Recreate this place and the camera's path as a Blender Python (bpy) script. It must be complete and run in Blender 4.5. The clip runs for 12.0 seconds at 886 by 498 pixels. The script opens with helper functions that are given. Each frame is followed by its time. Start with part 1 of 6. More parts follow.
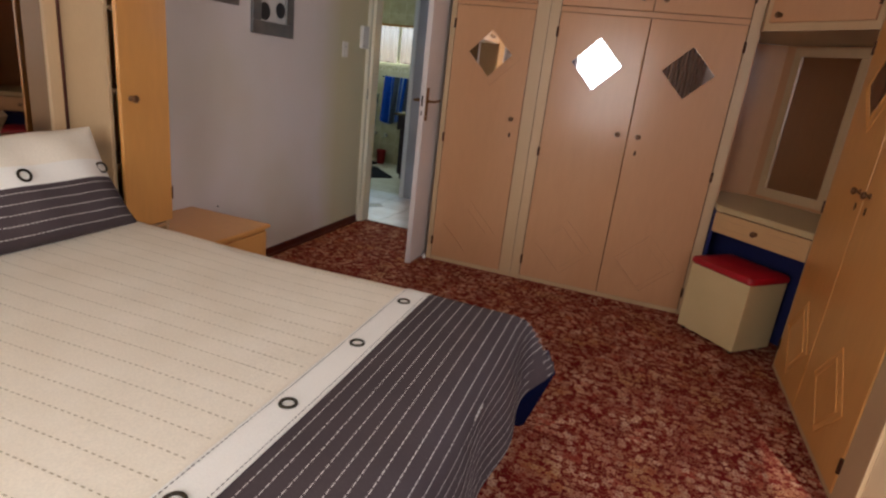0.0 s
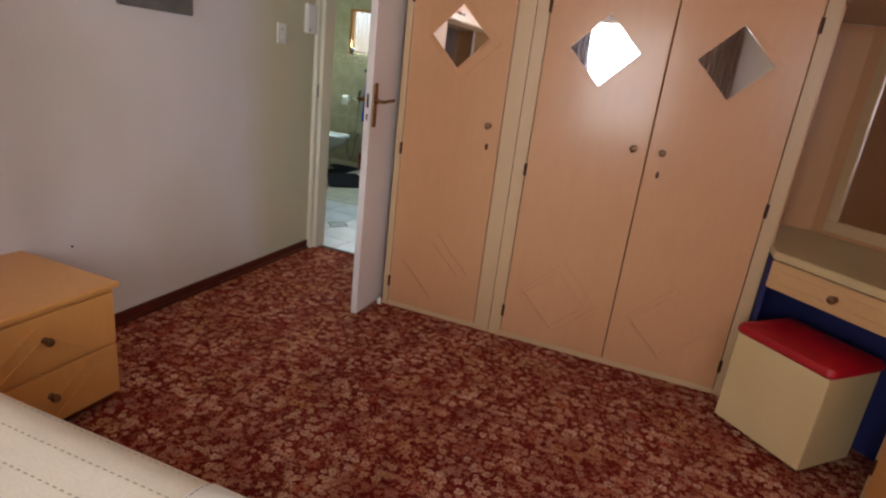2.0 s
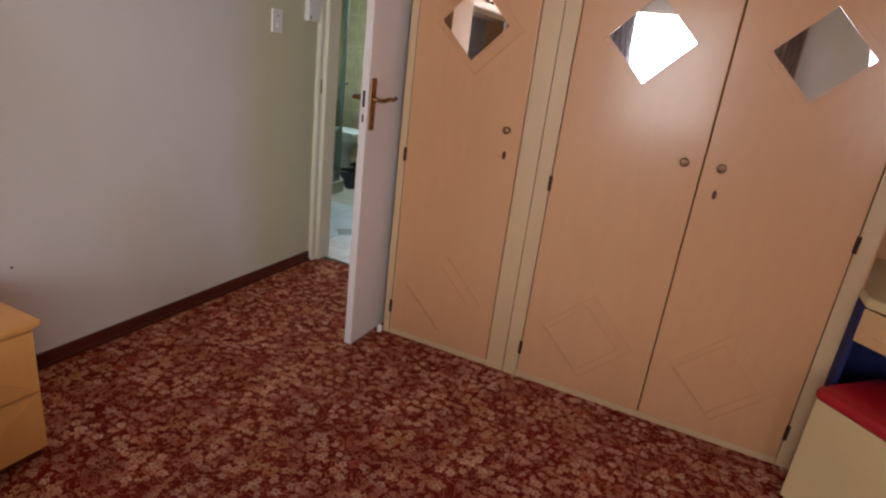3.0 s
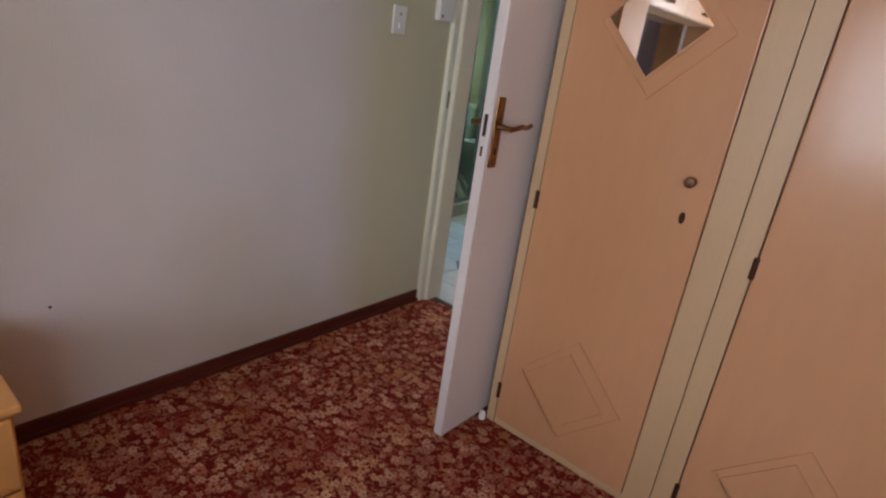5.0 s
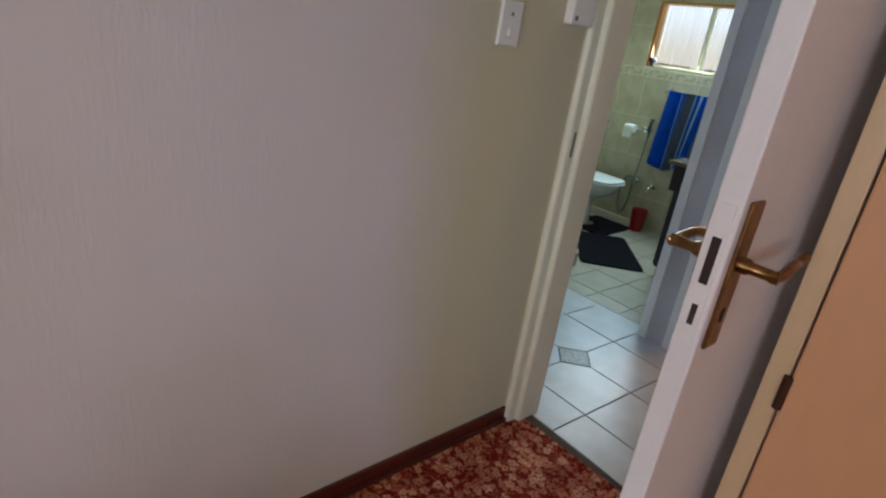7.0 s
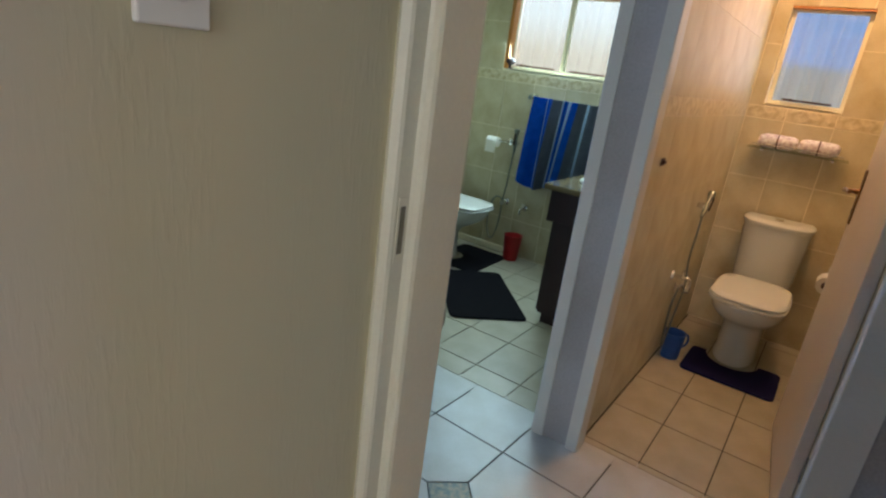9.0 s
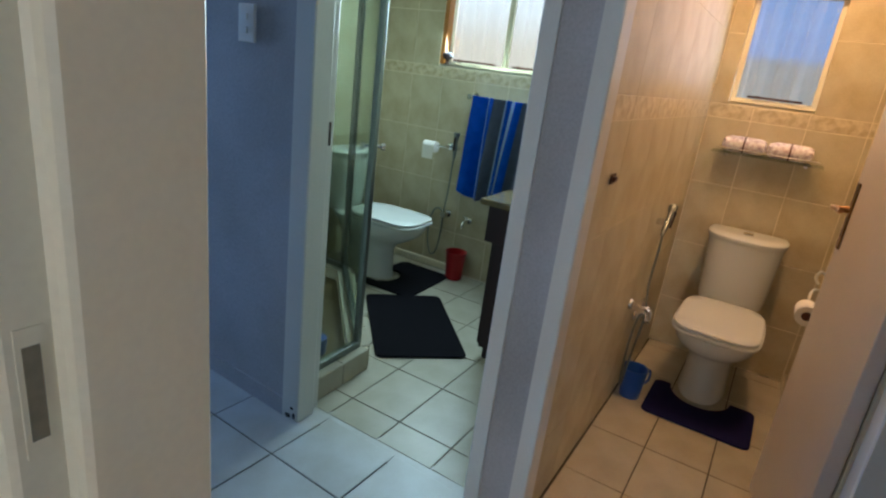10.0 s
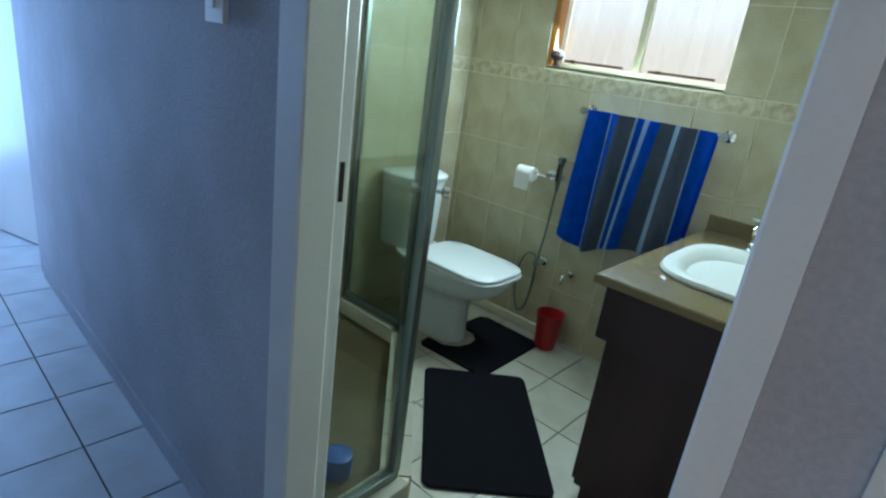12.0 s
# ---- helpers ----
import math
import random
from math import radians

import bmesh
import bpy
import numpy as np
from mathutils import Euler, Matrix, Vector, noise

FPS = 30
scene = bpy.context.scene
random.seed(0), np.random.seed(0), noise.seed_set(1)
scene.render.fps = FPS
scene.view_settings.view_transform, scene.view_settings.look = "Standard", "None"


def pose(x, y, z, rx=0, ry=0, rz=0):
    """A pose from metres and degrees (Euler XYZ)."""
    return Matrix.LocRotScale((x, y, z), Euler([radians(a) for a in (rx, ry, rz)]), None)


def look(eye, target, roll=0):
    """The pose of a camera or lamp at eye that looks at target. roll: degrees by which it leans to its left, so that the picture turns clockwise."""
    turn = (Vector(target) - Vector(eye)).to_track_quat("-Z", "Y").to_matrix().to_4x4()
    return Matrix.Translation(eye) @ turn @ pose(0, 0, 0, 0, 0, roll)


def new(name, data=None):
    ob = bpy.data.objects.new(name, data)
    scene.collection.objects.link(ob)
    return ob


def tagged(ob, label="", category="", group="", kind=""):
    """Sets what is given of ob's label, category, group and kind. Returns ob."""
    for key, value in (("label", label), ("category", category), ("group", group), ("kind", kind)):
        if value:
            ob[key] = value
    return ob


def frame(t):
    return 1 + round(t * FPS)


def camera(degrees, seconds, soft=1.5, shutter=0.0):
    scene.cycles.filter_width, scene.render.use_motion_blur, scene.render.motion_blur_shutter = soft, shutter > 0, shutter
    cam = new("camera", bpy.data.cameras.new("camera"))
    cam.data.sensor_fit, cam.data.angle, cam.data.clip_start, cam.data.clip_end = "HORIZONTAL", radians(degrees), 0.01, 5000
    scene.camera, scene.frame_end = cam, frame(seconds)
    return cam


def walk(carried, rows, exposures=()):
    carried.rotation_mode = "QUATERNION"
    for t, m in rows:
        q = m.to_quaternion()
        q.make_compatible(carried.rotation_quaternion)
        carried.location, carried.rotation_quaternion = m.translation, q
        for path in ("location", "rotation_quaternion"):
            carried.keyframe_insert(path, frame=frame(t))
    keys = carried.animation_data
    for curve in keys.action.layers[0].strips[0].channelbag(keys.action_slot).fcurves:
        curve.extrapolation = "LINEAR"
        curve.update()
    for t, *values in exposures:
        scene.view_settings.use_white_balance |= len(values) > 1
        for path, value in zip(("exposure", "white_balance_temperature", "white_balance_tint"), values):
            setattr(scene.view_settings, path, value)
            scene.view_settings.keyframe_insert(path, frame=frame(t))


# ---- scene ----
cam = camera(76.6, 12.0, 2.3)
PATH = [
    (0, (2.268, -3.728, 1.321), (1.662, -1.918, 0.725), 6.6),
    (0.5, (2.248, -3.458, 1.318), (1.64, -1.65, 0.719), 6.6),
    (1, (2.213, -3.226, 1.323), (1.6, -1.42, 0.723), 6.7),
    (1.5, (2.183, -2.963, 1.316), (1.564, -1.16, 0.712), 6.8),
    (2, (2.201, -2.694, 1.322), (1.553, -0.903, 0.711), 6.8),
    (2.5, (2.171, -2.448, 1.322), (1.484, -0.673, 0.708), 6.9),
    (2.7, (2.157, -2.361, 1.328), (1.448, -0.599, 0.702), 7.0),
    (4.3, (1.951, -1.745, 1.327), (0.921, -0.166, 0.659), 7.6),
    (4.5, (1.914, -1.702, 1.329), (0.839, -0.156, 0.656), 7.9),
    (5, (1.829, -1.612, 1.347), (0.668, -0.136, 0.658), 8.1),
    (5.5, (1.692, -1.482, 1.359), (0.46, -0.072, 0.658), 8.4),
    (6, (1.525, -1.36, 1.351), (0.219, -0.02, 0.645), 8.5),
    (6.5, (1.315, -1.181, 1.355), (-0.049, 0.098, 0.645), 8.5),
    (6.7, (1.232, -1.094, 1.355), (-0.138, 0.179, 0.645), 8.6),
    (8.3, (0.704, -0.442, 1.353), (-0.493, 1.018, 0.694), 8.0),
    (8.5, (0.668, -0.362, 1.353), (-0.489, 1.134, 0.702), 7.8),
    (9, (0.567, -0.129, 1.353), (-0.483, 1.451, 0.718), 7.6),
    (9.5, (0.51, 0.147, 1.357), (-0.455, 1.783, 0.732), 7.2),
    (10, (0.455, 0.39, 1.355), (-0.495, 2.036, 0.731), 7.3),
    (10.5, (0.36, 0.629, 1.359), (-0.594, 2.271, 0.731), 7.3),
    (11, (0.268, 0.837, 1.358), (-0.721, 2.455, 0.723), 7.5),
    (11.5, (0.148, 1.02, 1.362), (-0.954, 2.556, 0.71), 7.8),
    (12, (-0.016, 1.146, 1.35), (-1.232, 2.59, 0.69), 8.0),
]
walk(cam, [(t, look(eye, target, roll)) for t, eye, target, roll in PATH],
     ((0, -0.31, 6400, 13), (1.2, -0.09, 6300, 12), (2.5, 0.18, 6100, 11), (4.4, 0.04, 5800, 10), (5.4, 0.1, 5700, 10), (6.7, 0.05, 5700, 10), (8.6, 0.05, 5850, 7), (9.6, 0.08, 5680, 4), (10.5, 0.12, 5500, 9), (12, 0.26, 5500, 9)))

# ---- world, sun, large lights ----
world = bpy.data.worlds.new("world")
scene.world = world
world.use_nodes = True
wn = world.node_tree.nodes
sky = wn.new("ShaderNodeTexSky")
sky.sky_type, sky.sun_disc = "NISHITA", False
sky.sun_elevation, sky.sun_rotation = radians(38), radians(160)
wn["Background"].inputs[1].default_value = 0.12
world.node_tree.links.new(sky.outputs[0], wn["Background"].inputs[0])


def lamp(name, kind, m, watts, colour, sx=0.1, sy=0.1):
    d = bpy.data.lights.new(name, kind)
    d.energy, d.color = watts, colour
    if kind == "AREA":
        d.shape, d.size, d.size_y = "RECTANGLE", sx, sy
    elif kind == "POINT":
        d.shadow_soft_size = sx
    ob = new(name, d)
    ob.matrix_world = m
    return ob


d = bpy.data.lights.new("sun", "SUN")
d.energy, d.angle, d.color = 2.5, radians(0.6), (1.0, 0.94, 0.85)
new("sun", d).matrix_world = pose(0, -20, 20, 52, 0, 20)
# daylight in the window openings; side and lobby openings are unseen, added as fill
lamp("bedroom_window_light", "AREA", look((1.58, -4.93, 1.42), (1.55, -0.5, 0.3)), 40, (1.0, 0.93, 0.88), 0.98, 1.3)
lamp("side_fill_light", "AREA", look((3.74, -3.5, 1.5), (0.7, -1.5, 0.5)), 33, (0.90, 0.92, 1.0), 1.6, 1.1)
lamp("bathroom_window_light", "AREA", look((-1.18, 3.545, 1.68), (-1.18, 2.2, 1.15)), 27, (0.79, 1.0, 1.0), 0.8, 0.6)
lamp("toilet_window_light", "AREA", look((0.31, 3.545, 1.68), (0.31, 2.0, 1.1)), 1.2, (0.9, 0.93, 1.0), 0.36, 0.6)
lamp("passage_window_light", "AREA", look((-4.36, 1.22, 1.2), (0, 1.35, 0.9)), 25, (0.20, 0.46, 1.0), 0.8, 1.7)
# lobby fill, made up to brighten the white door at the passage end
lamp("lobby_fill_light", "AREA", look((-3.75, -0.36, 1.5), (-3.75, 1.9, 0.7)), 2.5, (0.9, 0.94, 1.0), 0.8, 1.1)
# warm bulb of the small toilet
lamp("toilet_bulb", "POINT", pose(0.42, 2.75, 2.40), 34, (1.0, 0.54, 0.25), 0.05)

# ---- materials ----


def srgb(h):
    c = [int(h[i:i + 2], 16) / 255 for i in (0, 2, 4)]
    return tuple(v / 12.92 if v <= 0.04045 else ((v + 0.055) / 1.055) ** 2.4 for v in c) + (1.0,)


def mat(name, colour, rough=0.6, metal=0.0, second=None, scale=3.0, stretch=(1, 1, 1), amount=0.5, fine=0.0, fine_scale=120.0, bump=0.0, bump_scale=80.0,
        bump_stretch=(1, 1, 1), spec=0.5, per_object=0.0, coat=0.0):
    """A surface with large stains or shade variation, fine grain and relief."""
    m = bpy.data.materials.new(name)
    m.use_nodes = True
    n, l = m.node_tree.nodes, m.node_tree.links
    b = n["Principled BSDF"]
    b.inputs["Roughness"].default_value = rough
    b.inputs["Metallic"].default_value = metal
    b.inputs["Specular IOR Level"].default_value = spec
    b.inputs["Coat Weight"].default_value = coat
    b.inputs["Coat Roughness"].default_value = 0.18
    co = n.new("ShaderNodeTexCoord")

    def noise_of(sc, st, detail=4):
        mp = n.new("ShaderNodeMapping")
        mp.inputs["Scale"].default_value = st
        l.new(co.outputs["Object"], mp.inputs[0])
        t = n.new("ShaderNodeTexNoise")
        t.inputs["Scale"].default_value, t.inputs["Detail"].default_value = sc, detail
        l.new(mp.outputs[0], t.inputs["Vector"])
        return t.outputs["Fac"]

    def mix(fac, a, bb, kind="MIX"):
        x = n.new("ShaderNodeMix")
        x.data_type, x.blend_type = "RGBA", kind
        if isinstance(fac, float):
            x.inputs[0].default_value = fac
        else:
            l.new(fac, x.inputs[0])
        for s, v in ((6, a), (7, bb)):
            if isinstance(v, tuple):
                x.inputs[s].default_value = v
            else:
                l.new(v, x.inputs[s])
        return x.outputs[2]

    col = colour
    if second:
        r = n.new("ShaderNodeMapRange")
        r.inputs[1].default_value, r.inputs[2].default_value = 0.5 - 0.25 / max(amount, 0.1) * 0.5, 0.5 + 0.25 / max(amount, 0.1) * 0.5
        l.new(noise_of(scale, stretch), r.inputs[0])
        col = mix(r.outputs[0], colour, second)
    if fine:
        r = n.new("ShaderNodeMapRange")
        r.inputs[1].default_value, r.inputs[2].default_value = 0.3, 0.7
        r.inputs[3].default_value, r.inputs[4].default_value = 1 - fine, 1 + fine
        l.new(noise_of(fine_scale, stretch, 2), r.inputs[0])
        col = mix(1.0, col, r.outputs[0], "MULTIPLY")
    if per_object:
        o = n.new("ShaderNodeObjectInfo")
        r = n.new("ShaderNodeMapRange")
        r.inputs[3].default_value, r.inputs[4].default_value = 1 - per_object, 1 + per_object
        l.new(o.outputs["Random"], r.inputs[0])
        col = mix(1.0, col, r.outputs[0], "MULTIPLY")
    if isinstance(col, tuple):
        b.inputs["Base Color"].default_value = col
    else:
        l.new(col, b.inputs["Base Color"])
    if bump:
        bp = n.new("ShaderNodeBump")
        bp.inputs["Strength"].default_value, bp.inputs["Distance"].default_value = bump, 0.004
        l.new(noise_of(bump_scale, bump_stretch, 3), bp.inputs["Height"])
        l.new(bp.outputs[0], b.inputs["Normal"])
    return m


def carpet_material():
    """Machine-woven floral carpet: flowers, leaves and scrolls in cream, rose and rust on dark red."""
    m = bpy.data.materials.new("floral_carpet")
    m.use_nodes = True
    n, l = m.node_tree.nodes, m.node_tree.links
    b = n["Principled BSDF"]
    b.inputs["Roughness"].default_value = 0.95
    b.inputs["Specular IOR Level"].default_value = 0.1
    co = n.new("ShaderNodeTexCoord")

    def math_(op, a, bb=None, c=None):
        x = n.new("ShaderNodeMath")
        x.operation = op
        for i, v in enumerate((a, bb, c)):
            if v is None:
                continue
            if isinstance(v, (int, float)):
                x.inputs[i].default_value = v
            else:
                l.new(v, x.inputs[i])
        return x.outputs[0]

    def mix(fac, a, bb):
        x = n.new("ShaderNodeMix")
        x.data_type = "RGBA"
        l.new(fac, x.inputs[0])
        for s, v in ((6, a), (7, bb)):
            if isinstance(v, tuple):
                x.inputs[s].default_value = v
            else:
                l.new(v, x.inputs[s])
        return x.outputs[2]

    def wobble(scale, size):
        t = n.new("ShaderNodeTexNoise")
        t.inputs["Scale"].default_value = scale
        l.new(co.outputs["Object"], t.inputs["Vector"])
        s = n.new("ShaderNodeVectorMath")
        s.operation = "MULTIPLY_ADD"
        s.inputs[1].default_value = (size, size, 0)
        l.new(t.outputs["Color"], s.inputs[0])
        l.new(co.outputs["Object"], s.inputs[2])
        return s.outputs[0]

    def cells(scale, shift, vec):
        """Flower heads: petals round the middle of each cell."""
        mp = n.new("ShaderNodeMapping")
        mp.inputs["Location"].default_value = (shift, shift * 0.7, 0)
        mp.inputs["Scale"].default_value = (scale, scale, 0)
        l.new(vec, mp.inputs[0])
        v = n.new("ShaderNodeTexVoronoi")
        v.voronoi_dimensions = "2D"
        v.inputs["Scale"].default_value = 1.0
        v.inputs["Randomness"].default_value = 0.75
        l.new(mp.outputs[0], v.inputs["Vector"])
        d = n.new("ShaderNodeVectorMath")
        d.operation = "SUBTRACT"
        l.new(mp.outputs[0], d.inputs[0])
        l.new(v.outputs["Position"], d.inputs[1])
        s = n.new("ShaderNodeSeparateXYZ")
        l.new(d.outputs[0], s.inputs[0])
        ang = math_("ARCTAN2", s.outputs[1], s.outputs[0])
        sep = n.new("ShaderNodeSeparateColor")
        l.new(v.outputs["Color"], sep.inputs[0])
        petals = math_("ABSOLUTE", math_("SINE", math_("ADD", math_("MULTIPLY", ang, 2.5), math_("MULTIPLY", sep.outputs[0], 6.28))))
        reach = math_("ADD", math_("MULTIPLY", petals, 0.17), math_("ADD", math_("MULTIPLY", sep.outputs[2], 0.09), 0.16))
        return v.outputs["Distance"], reach, sep

    fine = wobble(62.0, 0.016)
    red = srgb("5a1512")
    t = n.new("ShaderNodeTexNoise")
    t.inputs["Scale"].default_value = 6.0
    l.new(co.outputs["Object"], t.inputs["Vector"])
    col = mix(t.outputs["Fac"], srgb("4e1213"), srgb("74221c"))
    dn = n.new("ShaderNodeTexNoise")
    dn.inputs["Scale"].default_value, dn.inputs["Detail"].default_value = 3.5, 1.0
    l.new(co.outputs["Object"], dn.inputs["Vector"])
    dr = n.new("ShaderNodeMapRange")
    dr.inputs[1].default_value, dr.inputs[2].default_value, dr.inputs[4].default_value = 0.5, 0.7, 0.7
    l.new(dn.outputs["Fac"], dr.inputs[0])
    drift = dr.outputs[0]
    # scrolls and stems
    w = n.new("ShaderNodeTexNoise")
    w.inputs["Scale"].default_value, w.inputs["Detail"].default_value, w.inputs["Distortion"].default_value = 21.0, 1.0, 1.2
    l.new(fine, w.inputs["Vector"])
    stem = math_("LESS_THAN", math_("ABSOLUTE", math_("SUBTRACT", w.outputs["Fac"], 0.5)), 0.02)
    col = mix(math_("MULTIPLY", stem, 0.65), col, srgb("a97c5c"))
    w2 = n.new("ShaderNodeTexNoise")
    w2.inputs["Scale"].default_value, w2.inputs["Detail"].default_value, w2.inputs["Distortion"].default_value = 34.0, 1.0, 1.5
    l.new(fine, w2.inputs["Vector"])
    leaf = math_("GREATER_THAN", w2.outputs["Fac"], 0.6)
    vein = math_("LESS_THAN", w2.outputs["Fac"], 0.645)
    col = mix(math_("MULTIPLY", leaf, 0.5), col, srgb("6c2c22"))
    col = mix(math_("MULTIPLY", math_("MULTIPLY", leaf, vein), 0.55), col, srgb("a87c5e"))
    # drifts of bright and of dusky flowers
    vn, vr = n.new("ShaderNodeTexNoise"), n.new("ShaderNodeMapRange")
    vn.inputs["Scale"].default_value, vn.inputs["Detail"].default_value = 7.0, 2.0
    vr.inputs[1].default_value, vr.inputs[2].default_value, vr.inputs[3].default_value, vr.inputs[4].default_value = 0.36, 0.62, 0.35, 1.0
    l.new(co.outputs["Object"], vn.inputs["Vector"])
    l.new(vn.outputs["Fac"], vr.inputs[0])
    for scale, shift, tint, tint2, gate in ((15.5, 0.0, "d0a88a", "a05440", 0.5), (24.0, 3.3, "c79c7e", "dcc2a4", 0.45), (34.0, 7.1, "b98a6a", "d6b798", 0.55)):
        dist, reach, sep = cells(scale, shift, fine)
        inside = math_("MULTIPLY", math_("LESS_THAN", dist, reach), math_("GREATER_THAN", sep.outputs[1], gate))
        rim = math_("MULTIPLY", inside, math_("GREATER_THAN", dist, math_("MULTIPLY", reach, 0.3)))
        ring = math_("MULTIPLY", inside, math_("LESS_THAN", math_("ABSOLUTE", math_("SUBTRACT", dist, math_("MULTIPLY", reach, 0.62))), 0.03))
        petal = mix(drift, mix(sep.outputs[2], srgb(tint), srgb(tint2)), srgb("a8824e"))
        col = mix(math_("MULTIPLY", inside, 0.9), col, srgb("6e2018"))
        col = mix(math_("MULTIPLY", rim, math_("MULTIPLY", vr.outputs[0], 0.85)), col, petal)
        col = mix(math_("MULTIPLY", ring, 0.5), col, red)
    pile = n.new("ShaderNodeTexNoise")
    pile.inputs["Scale"].default_value = 420.0
    l.new(co.outputs["Object"], pile.inputs["Vector"])
    x = n.new("ShaderNodeMix")
    x.data_type, x.blend_type = "RGBA", "MULTIPLY"
    x.inputs[0].default_value = 0.55
    l.new(col, x.inputs[6])
    l.new(pile.outputs["Color"], x.inputs[7])
    g = n.new("ShaderNodeMix")
    g.data_type, g.blend_type = "RGBA", "MULTIPLY"
    g.inputs[0].default_value = 1.0
    g.inputs[7].default_value = (1.72, 1.57, 1.55, 1)
    l.new(x.outputs[2], g.inputs[6])
    l.new(g.outputs[2], b.inputs["Base Color"])
    bp = n.new("ShaderNodeBump")
    bp.inputs["Strength"].default_value, bp.inputs["Distance"].default_value = 0.5, 0.004
    l.new(pile.outputs["Fac"], bp.inputs["Height"])
    l.new(bp.outputs[0], b.inputs["Normal"])
    return m


def glass_material(name, tint=(0.9, 0.95, 0.93, 1), gloss=0.12, rough=0.02):
    m = bpy.data.materials.new(name)
    m.use_nodes = True
    n, l = m.node_tree.nodes, m.node_tree.links
    n.remove(n["Principled BSDF"])
    tr, gl, mx = n.new("ShaderNodeBsdfTransparent"), n.new("ShaderNodeBsdfGlossy"), n.new("ShaderNodeMixShader")
    tr.inputs[0].default_value = tint
    gl.inputs["Roughness"].default_value = rough
    mx.inputs[0].default_value = gloss
    l.new(tr.outputs[0], mx.inputs[1])
    l.new(gl.outputs[0], mx.inputs[2])
    l.new(mx.outputs[0], n["Material Output"].inputs[0])
    return m


def glow_material(name, colour, strength, low=None, split=1.6, soft=0.1):
    """Daylight distance outside a window."""
    m = bpy.data.materials.new(name)
    m.use_nodes = True
    n, l = m.node_tree.nodes, m.node_tree.links
    n.remove(n["Principled BSDF"])
    e = n.new("ShaderNodeEmission")
    e.inputs[1].default_value = strength
    e.inputs[0].default_value = colour
    if low:
        co, s, r, x = n.new("ShaderNodeTexCoord"), n.new("ShaderNodeSeparateXYZ"), n.new("ShaderNodeMapRange"), n.new("ShaderNodeMix")
        l.new(co.outputs["Object"], s.inputs[0])
        l.new(s.outputs[2], r.inputs[0])
        r.inputs[1].default_value, r.inputs[2].default_value = split - soft, split + soft
        x.data_type = "RGBA"
        x.inputs[6].default_value, x.inputs[7].default_value = low, colour
        l.new(r.outputs[0], x.inputs[0])
        l.new(x.outputs[2], e.inputs[0])
    l.new(e.outputs[0], n["Material Output"].inputs[0])
    return m


def net_material():
    """Thin net curtain that lets light through."""
    m = bpy.data.materials.new("net_curtain")
    m.use_nodes = True
    n, l = m.node_tree.nodes, m.node_tree.links
    n.remove(n["Principled BSDF"])
    a, t, tr, m1, m2 = (n.new(k) for k in ("ShaderNodeBsdfDiffuse", "ShaderNodeBsdfTranslucent", "ShaderNodeBsdfTransparent", "ShaderNodeMixShader", "ShaderNodeMixShader"))
    a.inputs[0].default_value = t.inputs[0].default_value = (0.74, 0.74, 0.74, 1)
    m1.inputs[0].default_value, m2.inputs[0].default_value = 0.7, 0.45
    l.new(a.outputs[0], m1.inputs[1])
    l.new(t.outputs[0], m1.inputs[2])
    l.new(m1.outputs[0], m2.inputs[1])
    l.new(tr.outputs[0], m2.inputs[2])
    l.new(m2.outputs[0], n["Material Output"].inputs[0])
    return m


